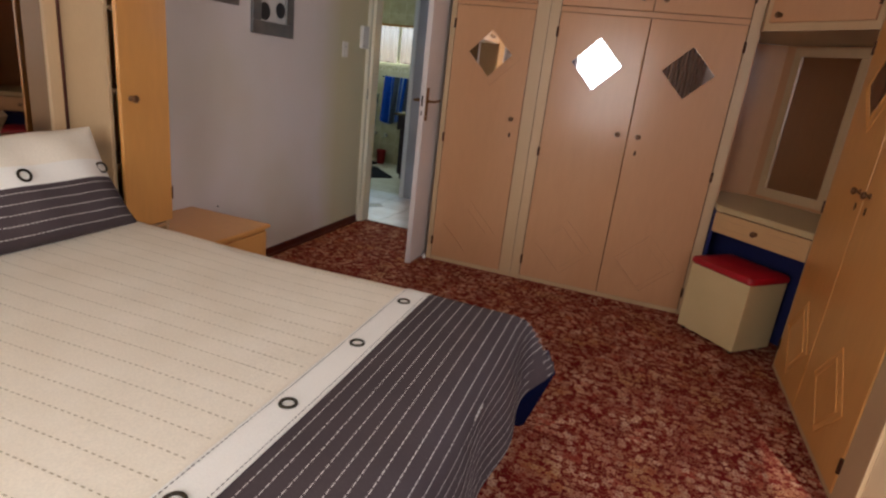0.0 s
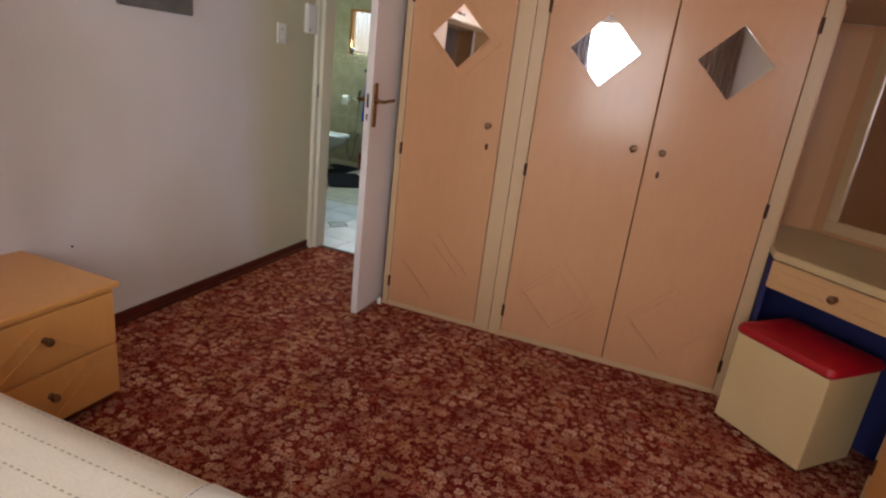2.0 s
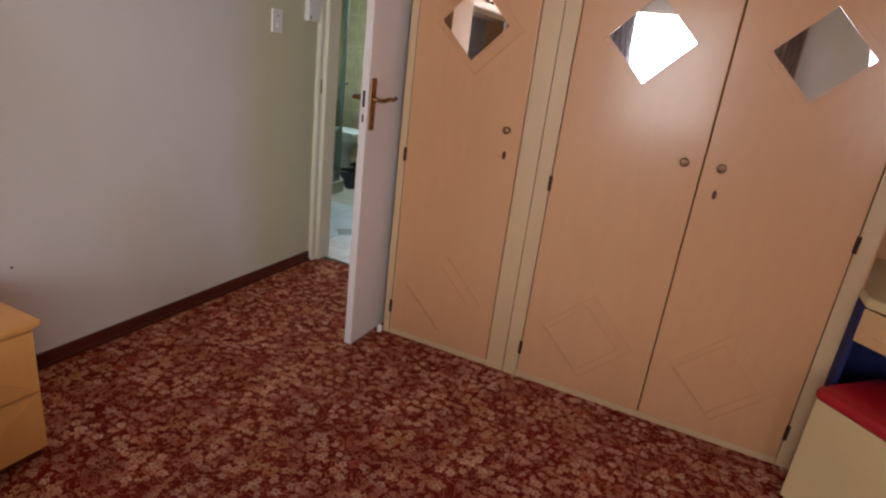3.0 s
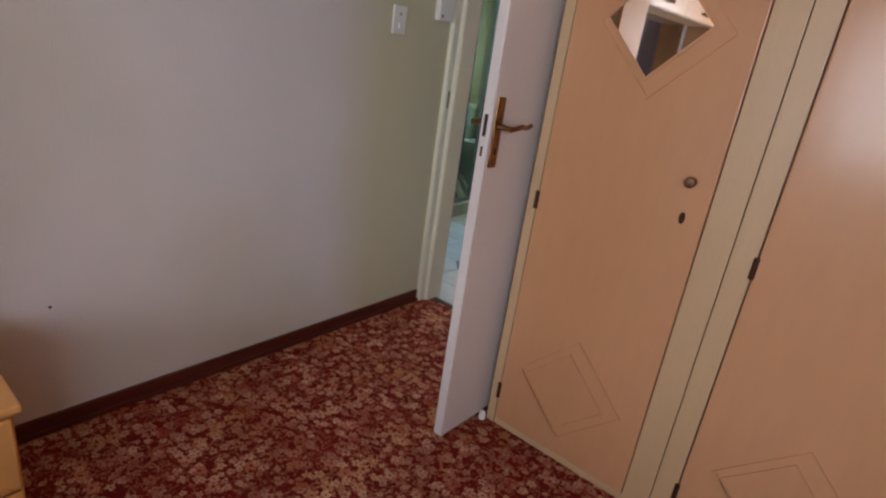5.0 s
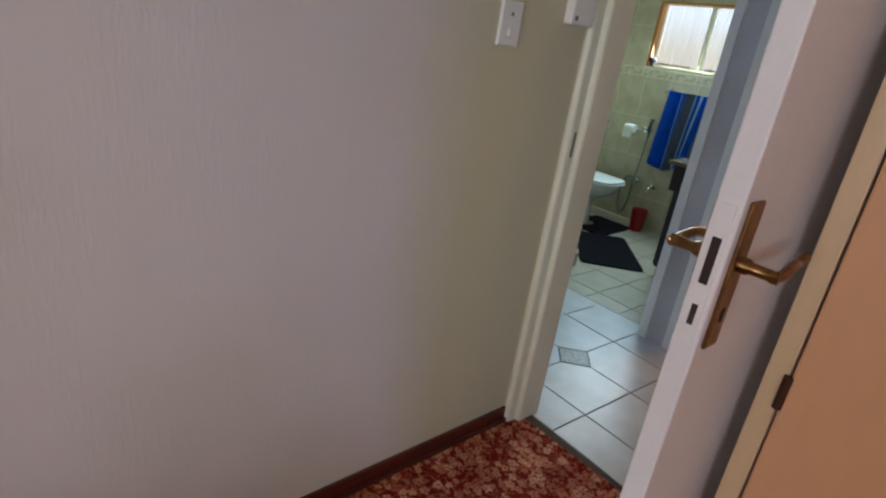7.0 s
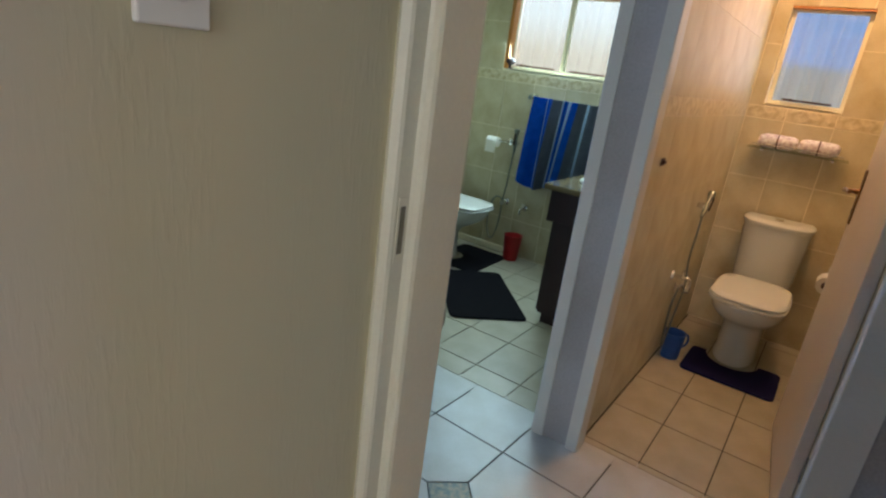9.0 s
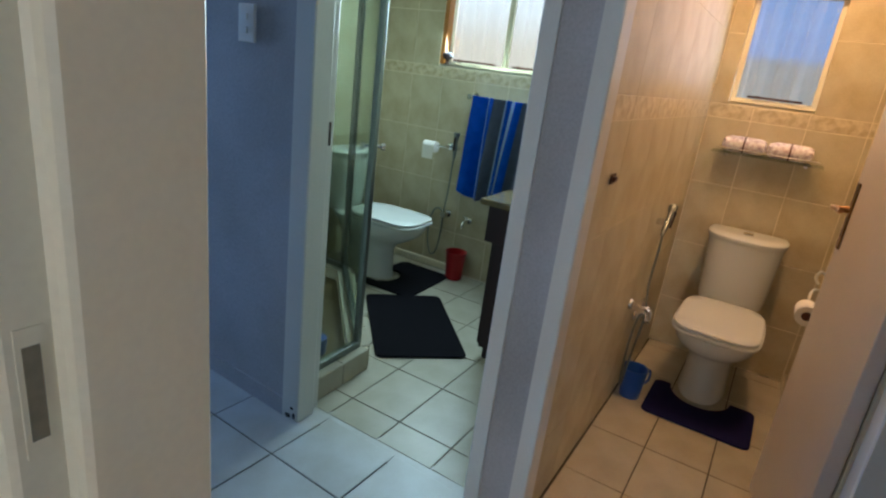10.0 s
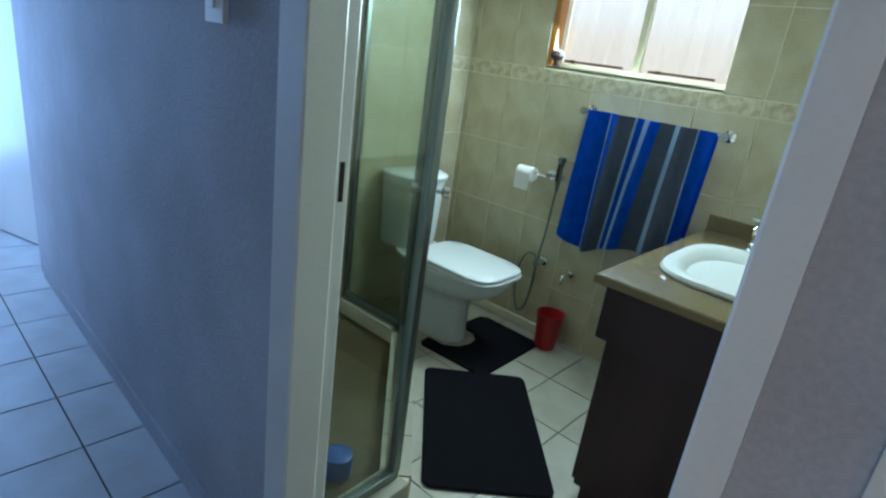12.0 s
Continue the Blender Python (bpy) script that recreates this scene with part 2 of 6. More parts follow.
def wallpaper_material():
    """Painted blown-vinyl paper: broken upright strokes standing proud of a plain ground."""
    m = bpy.data.materials.new("blown_vinyl_wallpaper")
    m.use_nodes = True
    n, l = m.node_tree.nodes, m.node_tree.links
    b = n["Principled BSDF"]
    b.inputs["Roughness"].default_value, b.inputs["Specular IOR Level"].default_value = 0.62, 0.3
    co = n.new("ShaderNodeTexCoord")

    def noise_of(scale, stretch, detail, lo=0.0, hi=1.0):
        mp, t, r = n.new("ShaderNodeMapping"), n.new("ShaderNodeTexNoise"), n.new("ShaderNodeMapRange")
        mp.inputs["Scale"].default_value = stretch
        t.inputs["Scale"].default_value, t.inputs["Detail"].default_value = scale, detail
        r.inputs[1].default_value, r.inputs[2].default_value = lo, hi
        l.new(co.outputs["Object"], mp.inputs[0])
        l.new(mp.outputs[0], t.inputs["Vector"])
        l.new(t.outputs["Fac"], r.inputs[0])
        return r.outputs[0]

    def math_(op, a, bb):
        x = n.new("ShaderNodeMath")
        x.operation = op
        for i, v in enumerate((a, bb)):
            if isinstance(v, float):
                x.inputs[i].default_value = v
            else:
                l.new(v, x.inputs[i])
        return x.outputs[0]

    strokes = noise_of(105.0, (1, 1, 0.17), 3, 0.50, 0.68)
    patches = noise_of(9.0, (1, 1, 0.4), 2, 0.36, 0.6)
    grain = noise_of(260.0, (1, 1, 0.6), 2)
    height = math_("ADD", math_("MULTIPLY", strokes, patches), math_("MULTIPLY", grain, 0.12))
    bp = n.new("ShaderNodeBump")
    bp.inputs["Strength"].default_value, bp.inputs["Distance"].default_value = 0.13, 0.004
    l.new(height, bp.inputs["Height"])
    l.new(bp.outputs[0], b.inputs["Normal"])
    x = n.new("ShaderNodeMix")
    x.data_type = "RGBA"
    x.inputs[6].default_value, x.inputs[7].default_value = srgb("dcd5d2"), srgb("cfc6b4")
    l.new(noise_of(0.9, (1, 1, 0.8), 3, 0.42, 0.66), x.inputs[0])
    # the paper turns yellower towards the door, blended over y -0.12 to 0.14
    sp, r, y = n.new("ShaderNodeSeparateXYZ"), n.new("ShaderNodeMapRange"), n.new("ShaderNodeMix")
    l.new(co.outputs["Object"], sp.inputs[0])
    r.inputs[1].default_value, r.inputs[2].default_value = -0.12, 0.14
    l.new(sp.outputs[1], r.inputs[0])
    y.data_type = "RGBA"
    y.inputs[7].default_value = srgb("cdc6a6")
    l.new(r.outputs[0], y.inputs[0])
    l.new(x.outputs[2], y.inputs[6])
    l.new(y.outputs[2], b.inputs["Base Color"])
    return m


CARPET = carpet_material()
WALLPAPER = wallpaper_material()
HALL_PAINT = mat("rough_plaster_paint", srgb("b6b7bd"), 0.75, second=srgb("a3a2a4"), scale=2.2, amount=0.7, fine=0.08, bump=0.5, bump_scale=60, spec=0.25)
CEILING = mat("ceiling_paint", srgb("e6e2da"), 0.8, second=srgb("dad5cb"), fine=0.02)
WHITE_PAINT = mat("white_enamel_frame", srgb("dfe0dc"), 0.4, second=srgb("d2d2cc"), scale=2, fine=0.02, bump=0.08, bump_scale=30, coat=0.2)
FRAME_PAINT = mat("cream_enamel_frame", srgb("efebd2"), 0.4, second=srgb("e6e1c6"), scale=2, fine=0.02, bump=0.08, bump_scale=30, coat=0.2)
LEAF_PAINT = mat("white_enamel_door", srgb("e4ddd9"), 0.45, second=srgb("dad1cb"), scale=2, fine=0.02, bump=0.1, bump_scale=40)
BOARD = mat("peach_lacquered_board", srgb("ca9b72"), 0.42, second=srgb("c29066"), scale=1.4, amount=0.6, fine=0.02, fine_scale=40, stretch=(1, 1, 0.2), spec=0.2, coat=0.5)
BOARD2 = mat("honey_lacquered_board", srgb("dba25c"), 0.35, second=srgb("d1954f"), scale=1.4, amount=0.6, fine=0.03, fine_scale=40, stretch=(1, 1, 0.2), coat=0.25)
STILE = mat("cream_cabinet_stile", srgb("c9ab84"), 0.4, second=srgb("bfa078"), scale=2.5, fine=0.02, stretch=(1, 1, 0.3), coat=0.1)
DARK = mat("dark_inside", srgb("2a1a12"), 0.8, fine=0.1)
SKIRT = mat("red_brown_varnished_skirting", srgb("5a2418"), 0.35, second=srgb("47190f"), scale=6, fine=0.12, stretch=(1, 1, 1), coat=0.3)
# tint lowered: the dimness of what it reflects is put into the colour
DIM_MIRROR = mat("dimmed_mirror_glass", (0.40, 0.34, 0.30, 1), 0.03, 1.0)
MIRROR = mat("mirror_glass", (0.9, 0.9, 0.9, 1), 0.02, 1.0)
BRASS = mat("worn_brass", srgb("9a7448"), 0.3, 1.0, second=srgb("6e4f30"), scale=40)
DARKBRASS = mat("dark_bronze_knob", srgb("8a6a4e"), 0.38, 0.75, second=srgb("654a36"), scale=60)
HINGE = mat("dark_hinge_metal", srgb("4a2e20"), 0.45, 0.7)
CHROME = mat("chrome", (0.75, 0.75, 0.76, 1), 0.12, 1.0)
STEEL = mat("brushed_aluminium", srgb("8d9490"), 0.35, 0.9, second=srgb("767d7a"), scale=20, stretch=(8, 8, 0.5))
PORCELAIN = mat("white_porcelain", srgb("d9dcd8"), 0.22, coat=0.15, spec=0.4)
PLASTIC = mat("white_switch_plastic", srgb("e8e6de"), 0.4)
BEIGE_TILE = mat("beige_wall_tile", srgb("cbc4a8"), 0.48, second=srgb("b3a784"), scale=6, amount=0.7, fine=0.04, per_object=0.03, coat=0.04, bump=0.05, bump_scale=30)
BORDER_TILE = mat("embossed_border_tile", srgb("d6cdb0"), 0.4, second=srgb("b5a884"), scale=28, amount=1.0, bump=0.8, bump_scale=45, per_object=0.03)
WHITE_TILE = mat("white_floor_tile", srgb("c6c8c8"), 0.38, second=srgb("b2b2ae"), scale=5, amount=0.7, fine=0.02, per_object=0.03, coat=0.0)
CREAM_TILE = mat("cream_floor_tile", srgb("b4b09e"), 0.35, second=srgb("a29b86"), scale=6, amount=0.6, fine=0.02, per_object=0.04, coat=0.0)
GROUT = mat("dark_floor_grout", srgb("4a463c"), 0.9, fine=0.1)
WALL_GROUT = mat("pale_wall_grout", srgb("e4dcc4"), 0.9, fine=0.05)
# olive-brown tile taken darker: the enclosure's low light is in this colour
SHOWER_TILE = mat("olive_brown_shower_tile", srgb("62563c"), 0.35, second=srgb("544932"), scale=5, fine=0.05)
# greyed paint tone that holds the shade of a cut-out
SLOT = mat("shadowed_recess_paint", srgb("857f6a"), 0.8, fine=0.1)
CHIP = mat("rust_chip", srgb("2b2622"), 0.9, fine=0.2)
DRAWER = mat("light_honey_drawer", srgb("cfa877"), 0.4, second=srgb("c59c6a"), scale=2, fine=0.03, stretch=(0.4, 1, 1), coat=0.2)
TABLE_TOP = mat("cream_yellow_laminate", srgb("cdb98c"), 0.35, second=srgb("c4ae80"), scale=3, fine=0.02, coat=0.2)
DECO = mat("patterned_insert_tile", srgb("8f8570"), 0.4, second=srgb("5d6a66"), scale=45, amount=1.2)
BLACK_RUG = mat("black_bath_mat", srgb("141318"), 0.95, fine=0.3, fine_scale=300, bump=1.0, bump_scale=250, spec=0.1)
NAVY_RUG = mat("navy_toilet_mat", srgb("1c1c4a"), 0.95, fine=0.3, fine_scale=300, bump=1.0, bump_scale=250, spec=0.1)
VANITY = mat("dark_red_brown_veneer", srgb("2c1318"), 0.5, second=srgb("211015"), scale=3, stretch=(6, 6, 0.4), fine=0.1)
GRANITE = mat("olive_granite", srgb("77694a"), 0.18, second=srgb("6b5d40"), scale=9, amount=0.5, fine=0.07, fine_scale=260, coat=0.3)
RED_PLASTIC = mat("red_plastic", srgb("a81a22"), 0.4)
BLUE_PLASTIC = mat("blue_plastic", srgb("1f4f9e"), 0.4)
RED_VINYL = mat("red_vinyl_seat", srgb("b01020"), 0.45, second=srgb("97101c"), scale=4, fine=0.05, bump=0.2, bump_scale=90)
CREAM_VINYL = mat("cream_stool_side", srgb("d6bf8f"), 0.5, second=srgb("cbb382"), scale=3, fine=0.02)
LINING = mat("navy_quilt_lining", srgb("0a0d26"), 0.95, second=srgb("0d1230"), fine=0.15, spec=0.05)
NAVY = mat("navy_cloth", srgb("14184a"), 0.85, second=srgb("1a2058"), fine=0.15)
SHEET = mat("cream_quilt_cotton", srgb("ece3d1"), 0.9, second=srgb("e3d8c3"), scale=5, fine=0.05, fine_scale=200, bump=0.25, bump_scale=14, spec=0.15)
BAND = mat("white_cotton_band", srgb("eae6dc"), 0.85, fine=0.03, fine_scale=250, bump=0.15, bump_scale=40, spec=0.15)
CHARCOAL = mat("charcoal_quilt_cotton", srgb("524849"), 0.9, second=srgb("483f40"), scale=5, fine=0.08, fine_scale=260, bump=0.25, bump_scale=16, spec=0.12)
STITCH = mat("white_stitching", srgb("cfc9c0"), 0.9)
TAUPE = mat("taupe_stitching", srgb("b5a78c"), 0.9)
EYELET = mat("dark_eyelet_ring", srgb("4d473c"), 0.35, 0.8)
SILVER = mat("silver_picture_frame", srgb("8d8d8a"), 0.35, 0.7, second=srgb("77777a"), scale=12)
PICTURE = mat("picture_print_black", srgb("222226"), 0.35)
PRINT_WHITE = mat("picture_print_white", srgb("c9c9c6"), 0.35)
NET = net_material()
CURTAIN = mat("grey_curtain", srgb("c6ae9c"), 0.9, second=srgb("a88f80"), scale=8, stretch=(1, 1, 0.1))
SHEER = mat("pale_sheer_curtain", srgb("d6d2d6"), 0.9, second=srgb("c2bcc2"), scale=8, stretch=(1, 1, 0.1))
SHOWER_GLASS = glass_material("shower_glass", (0.80, 0.83, 0.78, 1), 0.06, 0.03)
PANE = glass_material("window_pane", (0.95, 0.97, 0.97, 1), 0.06, 0.05)
WIN_WOOD = mat("orange_varnished_timber", srgb("c98a3c"), 0.4, second=srgb("a86a28"), scale=8, stretch=(6, 6, 0.5))
BATH_DAY = glow_material("daylight_bath", (1.0, 1.0, 0.98, 1), 1.7, (0.80, 0.66, 0.50, 1), 1.66, 0.14)
WC_DAY = glow_material("daylight_toilet", (0.36, 0.54, 1.0, 1), 1.05, (0.50, 0.45, 0.37, 1), 1.6, 0.03)
BED_DAY = glow_material("daylight_bedroom", (0.97, 0.98, 1.0, 1), 6.0)
HALL_DAY = glow_material("daylight_passage", (0.75, 0.9, 1.0, 1), 3.0)
TOWEL_BLUE = mat("blue_towelling", srgb("2b66de"), 0.95, second=srgb("2157c8"), scale=20, fine=0.12, fine_scale=300, bump=0.8, bump_scale=200, spec=0.1)
TOWEL_GREY = mat("grey_towelling", srgb("6c7588"), 0.95, second=srgb("606a7c"), scale=20, fine=0.12, fine_scale=300, bump=0.8, bump_scale=200, spec=0.1)
TOWEL_PALE = mat("pale_blue_towelling", srgb("b8d2ee"), 0.95, fine=0.12, fine_scale=300, bump=0.8, bump_scale=200, spec=0.1)
PAPER = mat("toilet_paper", srgb("e9e6df"), 0.9, fine=0.03, bump=0.3, bump_scale=120)
FLORAL = mat("floral_wrapped_paper", srgb("f4f2f2"), 0.6, second=srgb("b8a4b0"), scale=55, amount=0.7, bump=0.4, bump_scale=40)

# ---- mesh helpers ----


def part(name, bm, material, parent=None, label="", smooth=False):
    me = bpy.data.meshes.new(name)
    bm.to_mesh(me)
    bm.free()
    for p in me.polygons:
        p.use_smooth = smooth
    if smooth:
        me.set_sharp_from_angle(angle=radians(40))
    me.materials.append(material)
    ob = new(name, me)
    if parent is not None:
        ob.parent = parent
        ob.matrix_parent_inverse = (parent_matrix(parent)).inverted()
    if label:
        ob["label"] = label
    return ob


def parent_matrix(ob):
    m = ob.matrix_basis.copy()
    while ob.parent is not None:
        m = ob.parent.matrix_basis @ ob.matrix_parent_inverse @ m
        ob = ob.parent
    return m


def thing(name, place, label, category, group=""):
    ob = new(name)
    ob.empty_display_size = 0.05
    ob.matrix_basis = Matrix.Translation(place)
    return tagged(ob, label, category, group)


def setting(name, bm, material, label="", smooth=False):
    return tagged(part(name, bm, material, None, "", smooth), label, "", "", "structure")


def box(bm, lo, hi, bevel=0.0, m=None, seg=2):
    r = bmesh.ops.create_cube(bm, size=1.0)
    vs = r["verts"]
    c = [(a + b) / 2 for a, b in zip(lo, hi)]
    s = [abs(b - a) for a, b in zip(lo, hi)]
    for v in vs:
        v.co = Vector((c[0] + v.co.x * s[0], c[1] + v.co.y * s[1], c[2] + v.co.z * s[2]))
    if bevel:
        es = list({e for v in vs for e in v.link_edges})
        vs = list({v for f in bmesh.ops.bevel(bm, geom=es, offset=bevel, segments=seg, profile=0.5, affect="EDGES")["faces"] for v in f.verts} | {v for v in vs if v.is_valid})
    if m is not None:
        bmesh.ops.transform(bm, matrix=m, verts=vs)
    return vs


def boxes(*specs, bevel=0.0, m=None):
    bm = bmesh.new()
    for lo, hi in specs:
        box(bm, lo, hi, bevel, m)
    return bm


def lathe(bm, profile, m=None, n=24, squash=(1, 1)):
    """Turns (radius, height) pairs round z."""
    rings = []
    for r, z in profile:
        rings.append([bm.verts.new((r * math.cos(2 * math.pi * i / n) * squash[0], r * math.sin(2 * math.pi * i / n) * squash[1], z)) for i in range(n)])
    for a, b in zip(rings, rings[1:]):
        for i in range(n):
            bm.faces.new((a[i], a[(i + 1) % n], b[(i + 1) % n], b[i]))
    bm.faces.new(rings[0][::-1])
    bm.faces.new(rings[-1])
    if m is not None:
        bmesh.ops.transform(bm, matrix=m, verts=[v for r in rings for v in r])
    return bm


def loft(bm, rings, m=None, cap=True):
    vs = [[bm.verts.new(p) for p in r] for r in rings]
    k = len(vs[0])
    for a, b in zip(vs, vs[1:]):
        for i in range(k):
            bm.faces.new((a[i], a[(i + 1) % k], b[(i + 1) % k], b[i]))
    if cap:
        bm.faces.new(vs[0][::-1])
        bm.faces.new(vs[-1])
    if m is not None:
        bmesh.ops.transform(bm, matrix=m, verts=[v for r in vs for v in r])
    return bm


def tube(bm, path, r, n=8, m=None):
    pts = [Vector(p) for p in path]
    rings = []
    for i, p in enumerate(pts):
        d = (pts[min(i + 1, len(pts) - 1)] - pts[max(i - 1, 0)]).normalized()
        a = d.orthogonal().normalized() if i == 0 else (a - d * a.dot(d)).normalized()
        b = d.cross(a)
        rings.append([p + a * r * math.cos(2 * math.pi * k / n) + b * r * math.sin(2 * math.pi * k / n) for k in range(n)])
    return loft(bm, rings, m)


def curve_points(pts, steps=6):
    """A smooth line through the given points."""
    p = [Vector(q) for q in pts]
    p = [p[0] * 2 - p[1]] + p + [p[-1] * 2 - p[-2]]
    out = []
    for i in range(1, len(p) - 2):
        for s in range(steps):
            t = s / steps
            a, b, c, d = p[i - 1:i + 3]
            out.append(0.5 * ((2 * b) + (c - a) * t + (2 * a - 5 * b + 4 * c - d) * t * t + (3 * b - a - 3 * c + d) * t ** 3))
    out.append(p[-2])
    return out


def prism(bm, outline, z0, z1, m=None):
    return loft(bm, [[(x, y, z0) for x, y in outline], [(x, y, z1) for x, y in outline]], m)


def rounded(w, h, r, n=5, cx=0.0, cy=0.0):
    out = []
    for sx, sy, a0 in ((1, 1, 0), (-1, 1, 90), (-1, -1, 180), (1, -1, 270)):
        for i in range(n + 1):
            a = radians(a0 + 90 * i / n)
            out.append((cx + sx * (w / 2 - r) + r * math.cos(a), cy + sy * (h / 2 - r) + r * math.sin(a)))
    return out

# ---- structure: bedroom ----
H = 2.6
setting("floor", boxes(((0, -5.0, -0.06), (3.75, 0.61, 0.0))), CARPET, "dark red carpet with a dense cream and rust floral pattern")
setting("ceiling", boxes(((-0.12, -5.12, H), (3.87, 0.69, H + 0.1))), CEILING, "plain off-white painted ceiling")
setting("wall_west", boxes(((-0.12, -5.12, -0.06), (0, 0.69, H))), WALLPAPER, "pale grey wall with vertical-textured wallpaper")
# the opening in the east wall is made up, to let the fill lamp in
setting("wall_east", boxes(((3.75, -2.6, -0.06), (3.87, 0.69, H)), ((3.75, -5.12, -0.06), (3.87, -4.4, H)), ((3.75, -4.4, -0.06), (3.87, -2.6, 0.9)), ((3.75, -4.4, 2.1), (3.87, -2.6, H))), WALLPAPER, "pale wallpapered wall with a window")
setting("wall_south", boxes(((0, -5.12, -0.06), (1.06, -5.0, H)), ((2.1, -5.12, -0.06), (3.75, -5.0, H)), ((1.06, -5.12, -0.06), (2.1, -5.0, 0.74)), ((1.06, -5.12, 2.1), (2.1, -5.0, H))),
        WALLPAPER, "pale wallpapered wall with a window")
setting("wall_north", boxes(((0.0, 0.57, 2.07), (0.89, 0.69, H)), ((0.89, 0.57, -0.06), (3.75, 0.69, H))), WALLPAPER, "pale wall behind the wardrobes with a doorway")
setting("baseboard", boxes(((0, -5.0, 0), (0.012, 0.525, 0.062)), ((0.012, -5.0, 0), (0.022, 0.525, 0.018)), bevel=0.002), SKIRT, "red-brown varnished wooden skirting with a quarter round")
# bedroom window
win = tagged(new("window_1"), "bright bedroom window with white steel frame", "", "", "structure")
win.matrix_basis = Matrix.Translation((1.58, -5.06, 0.74))
part("window_frame", boxes(((1.06, -5.08, 0.74), (2.1, -5.03, 0.79)), ((1.06, -5.08, 2.05), (2.1, -5.03, 2.1)), ((1.06, -5.08, 0.79), (1.11, -5.03, 2.05)), ((2.05, -5.08, 0.79), (2.1, -5.03, 2.05)), ((1.56, -5.08, 0.79), (1.6, -5.03, 2.05))), FRAME_PAINT, win)
p = part("pane", boxes(((1.11, -5.06, 0.79), (1.56, -5.055, 2.05))), PANE, win)
p2 = part("pane", boxes(((1.6, -5.06, 0.79), (2.05, -5.055, 2.05))), PANE, win)
p.visible_shadow = p2.visible_shadow = False
setting("backdrop", boxes(((-0.6, -6.0, 0), (3.3, -5.98, 3.0))), BED_DAY, "bright daylight outside")

# made-up side window round the fill lamp; this wall is out of view
win = tagged(new("window_2_added"), "unseen bedroom side window added for fill light, with white steel frame", "", "", "structure")
win.matrix_basis = Matrix.Translation((3.8, -3.5, 0.9))
part("window_frame", boxes(((3.78, -4.4, 0.9), (3.83, -2.6, 0.95)), ((3.78, -4.4, 2.05), (3.83, -2.6, 2.1)), ((3.78, -4.4, 0.95), (3.83, -4.35, 2.05)), ((3.78, -2.65, 0.95), (3.83, -2.6, 2.05)), ((3.78, -3.52, 0.95), (3.83, -3.48, 2.05))), FRAME_PAINT, win)
for a, b in ((-4.35, -3.52), (-3.48, -2.65)):
    p = part("pane", boxes(((3.80, a, 0.95), (3.805, b, 2.05))), PANE, win)
    p.visible_shadow = False


def pleats(x0, x1, y, z0, z1, waves, depth, material, name, label):
    bm = bmesh.new()
    n = waves * 8
    rows = []
    for z in (z0, (z0 + z1) / 2, z1):
        row = []
        for i in range(n + 1):
            u = i / n
            o = depth * math.sin(2 * math.pi * waves * u) + 0.3 * depth * math.sin(2 * math.pi * waves * 0.37 * u)
            row.append(bm.verts.new((x0 + (x1 - x0) * u, y + o, z)))
        rows.append(row)
    for a, b in zip(rows, rows[1:]):
        for i in range(n):
            bm.faces.new((a[i], a[i + 1], b[i + 1], b[i]))
    bmesh.ops.solidify(bm, geom=bm.faces[:], thickness=0.003)
    return tagged(part(name, bm, material, None, "", True), label, "curtain")


pleats(0.62, 1.12, -4.88, 0.06, 2.3, 9, 0.03, SHEER, "curtain", "pale pleated curtain drawn to one side of the window")
pleats(2.02, 2.78, -4.88, 0.06, 2.3, 14, 0.03, CURTAIN, "curtain", "grey pleated curtain drawn to one side of the window")
rail = thing("curtain_rail", (1.6, -4.93, 2.32), "white curtain rail above the bedroom window", "curtain rail")
part("rod", tube(bmesh.new(), [(0.3, -4.88, 2.32), (3.05, -4.88, 2.32)], 0.012), FRAME_PAINT, rail)
for bx in (0.4, 2.95):
    part("bracket", boxes(((bx - 0.01, -5.0, 2.31), (bx + 0.01, -4.87, 2.33))), FRAME_PAINT, rail)

# ---- passage, bathroom and toilet shells ----
setting("floor_passage", boxes(((-4.4, 0.61, -0.06), (1.3, 1.815, -0.004))), GROUT, "dark grout bed of the passage tiles")
setting("floor_bathroom", boxes(((-2.08, 1.815, -0.06), (-0.06, 3.6, -0.004))), GROUT, "dark grout bed of the bathroom tiles")
setting("floor_toilet", boxes(((-0.06, 1.815, -0.06), (0.82, 3.6, -0.004))), GROUT, "dark grout bed of the toilet tiles")
setting("ceiling_passage", boxes(((-4.4, 0.69, H), (1.42, 3.75, H + 0.1))), CEILING, "plain off-white painted ceiling")
setting("wall_passage_south", boxes(((-3.1, 0.57, -0.06), (-0.12, 0.69, H))), HALL_PAINT, "grey painted passage wall")
setting("wall_passage_east", boxes(((1.3, 0.69, -0.06), (1.42, 1.84, H))), HALL_PAINT, "grey painted passage wall")
setting("wall_passage_west", boxes(((-4.52, -0.4, -0.06), (-4.4, 0.8, H)), ((-4.52, 1.64, -0.06), (-4.4, 2.8, H)), ((-4.52, 0.8, 2.1), (-4.4, 1.64, H)), ((-4.52, 0.8, -0.06), (-4.4, 1.64, 0.3))), HALL_PAINT, "pale wall at the end of the passage")
# unseen wall; its opening is added for the lobby fill
setting("wall_lobby_south", boxes(((-4.4, -0.52, -0.06), (-4.17, -0.4, H)), ((-3.33, -0.52, -0.06), (-3.1, -0.4, H)), ((-4.17, -0.52, -0.06), (-3.33, -0.4, 0.92)), ((-4.17, -0.52, 2.08), (-3.33, -0.4, H))), HALL_PAINT, "pale lobby wall")
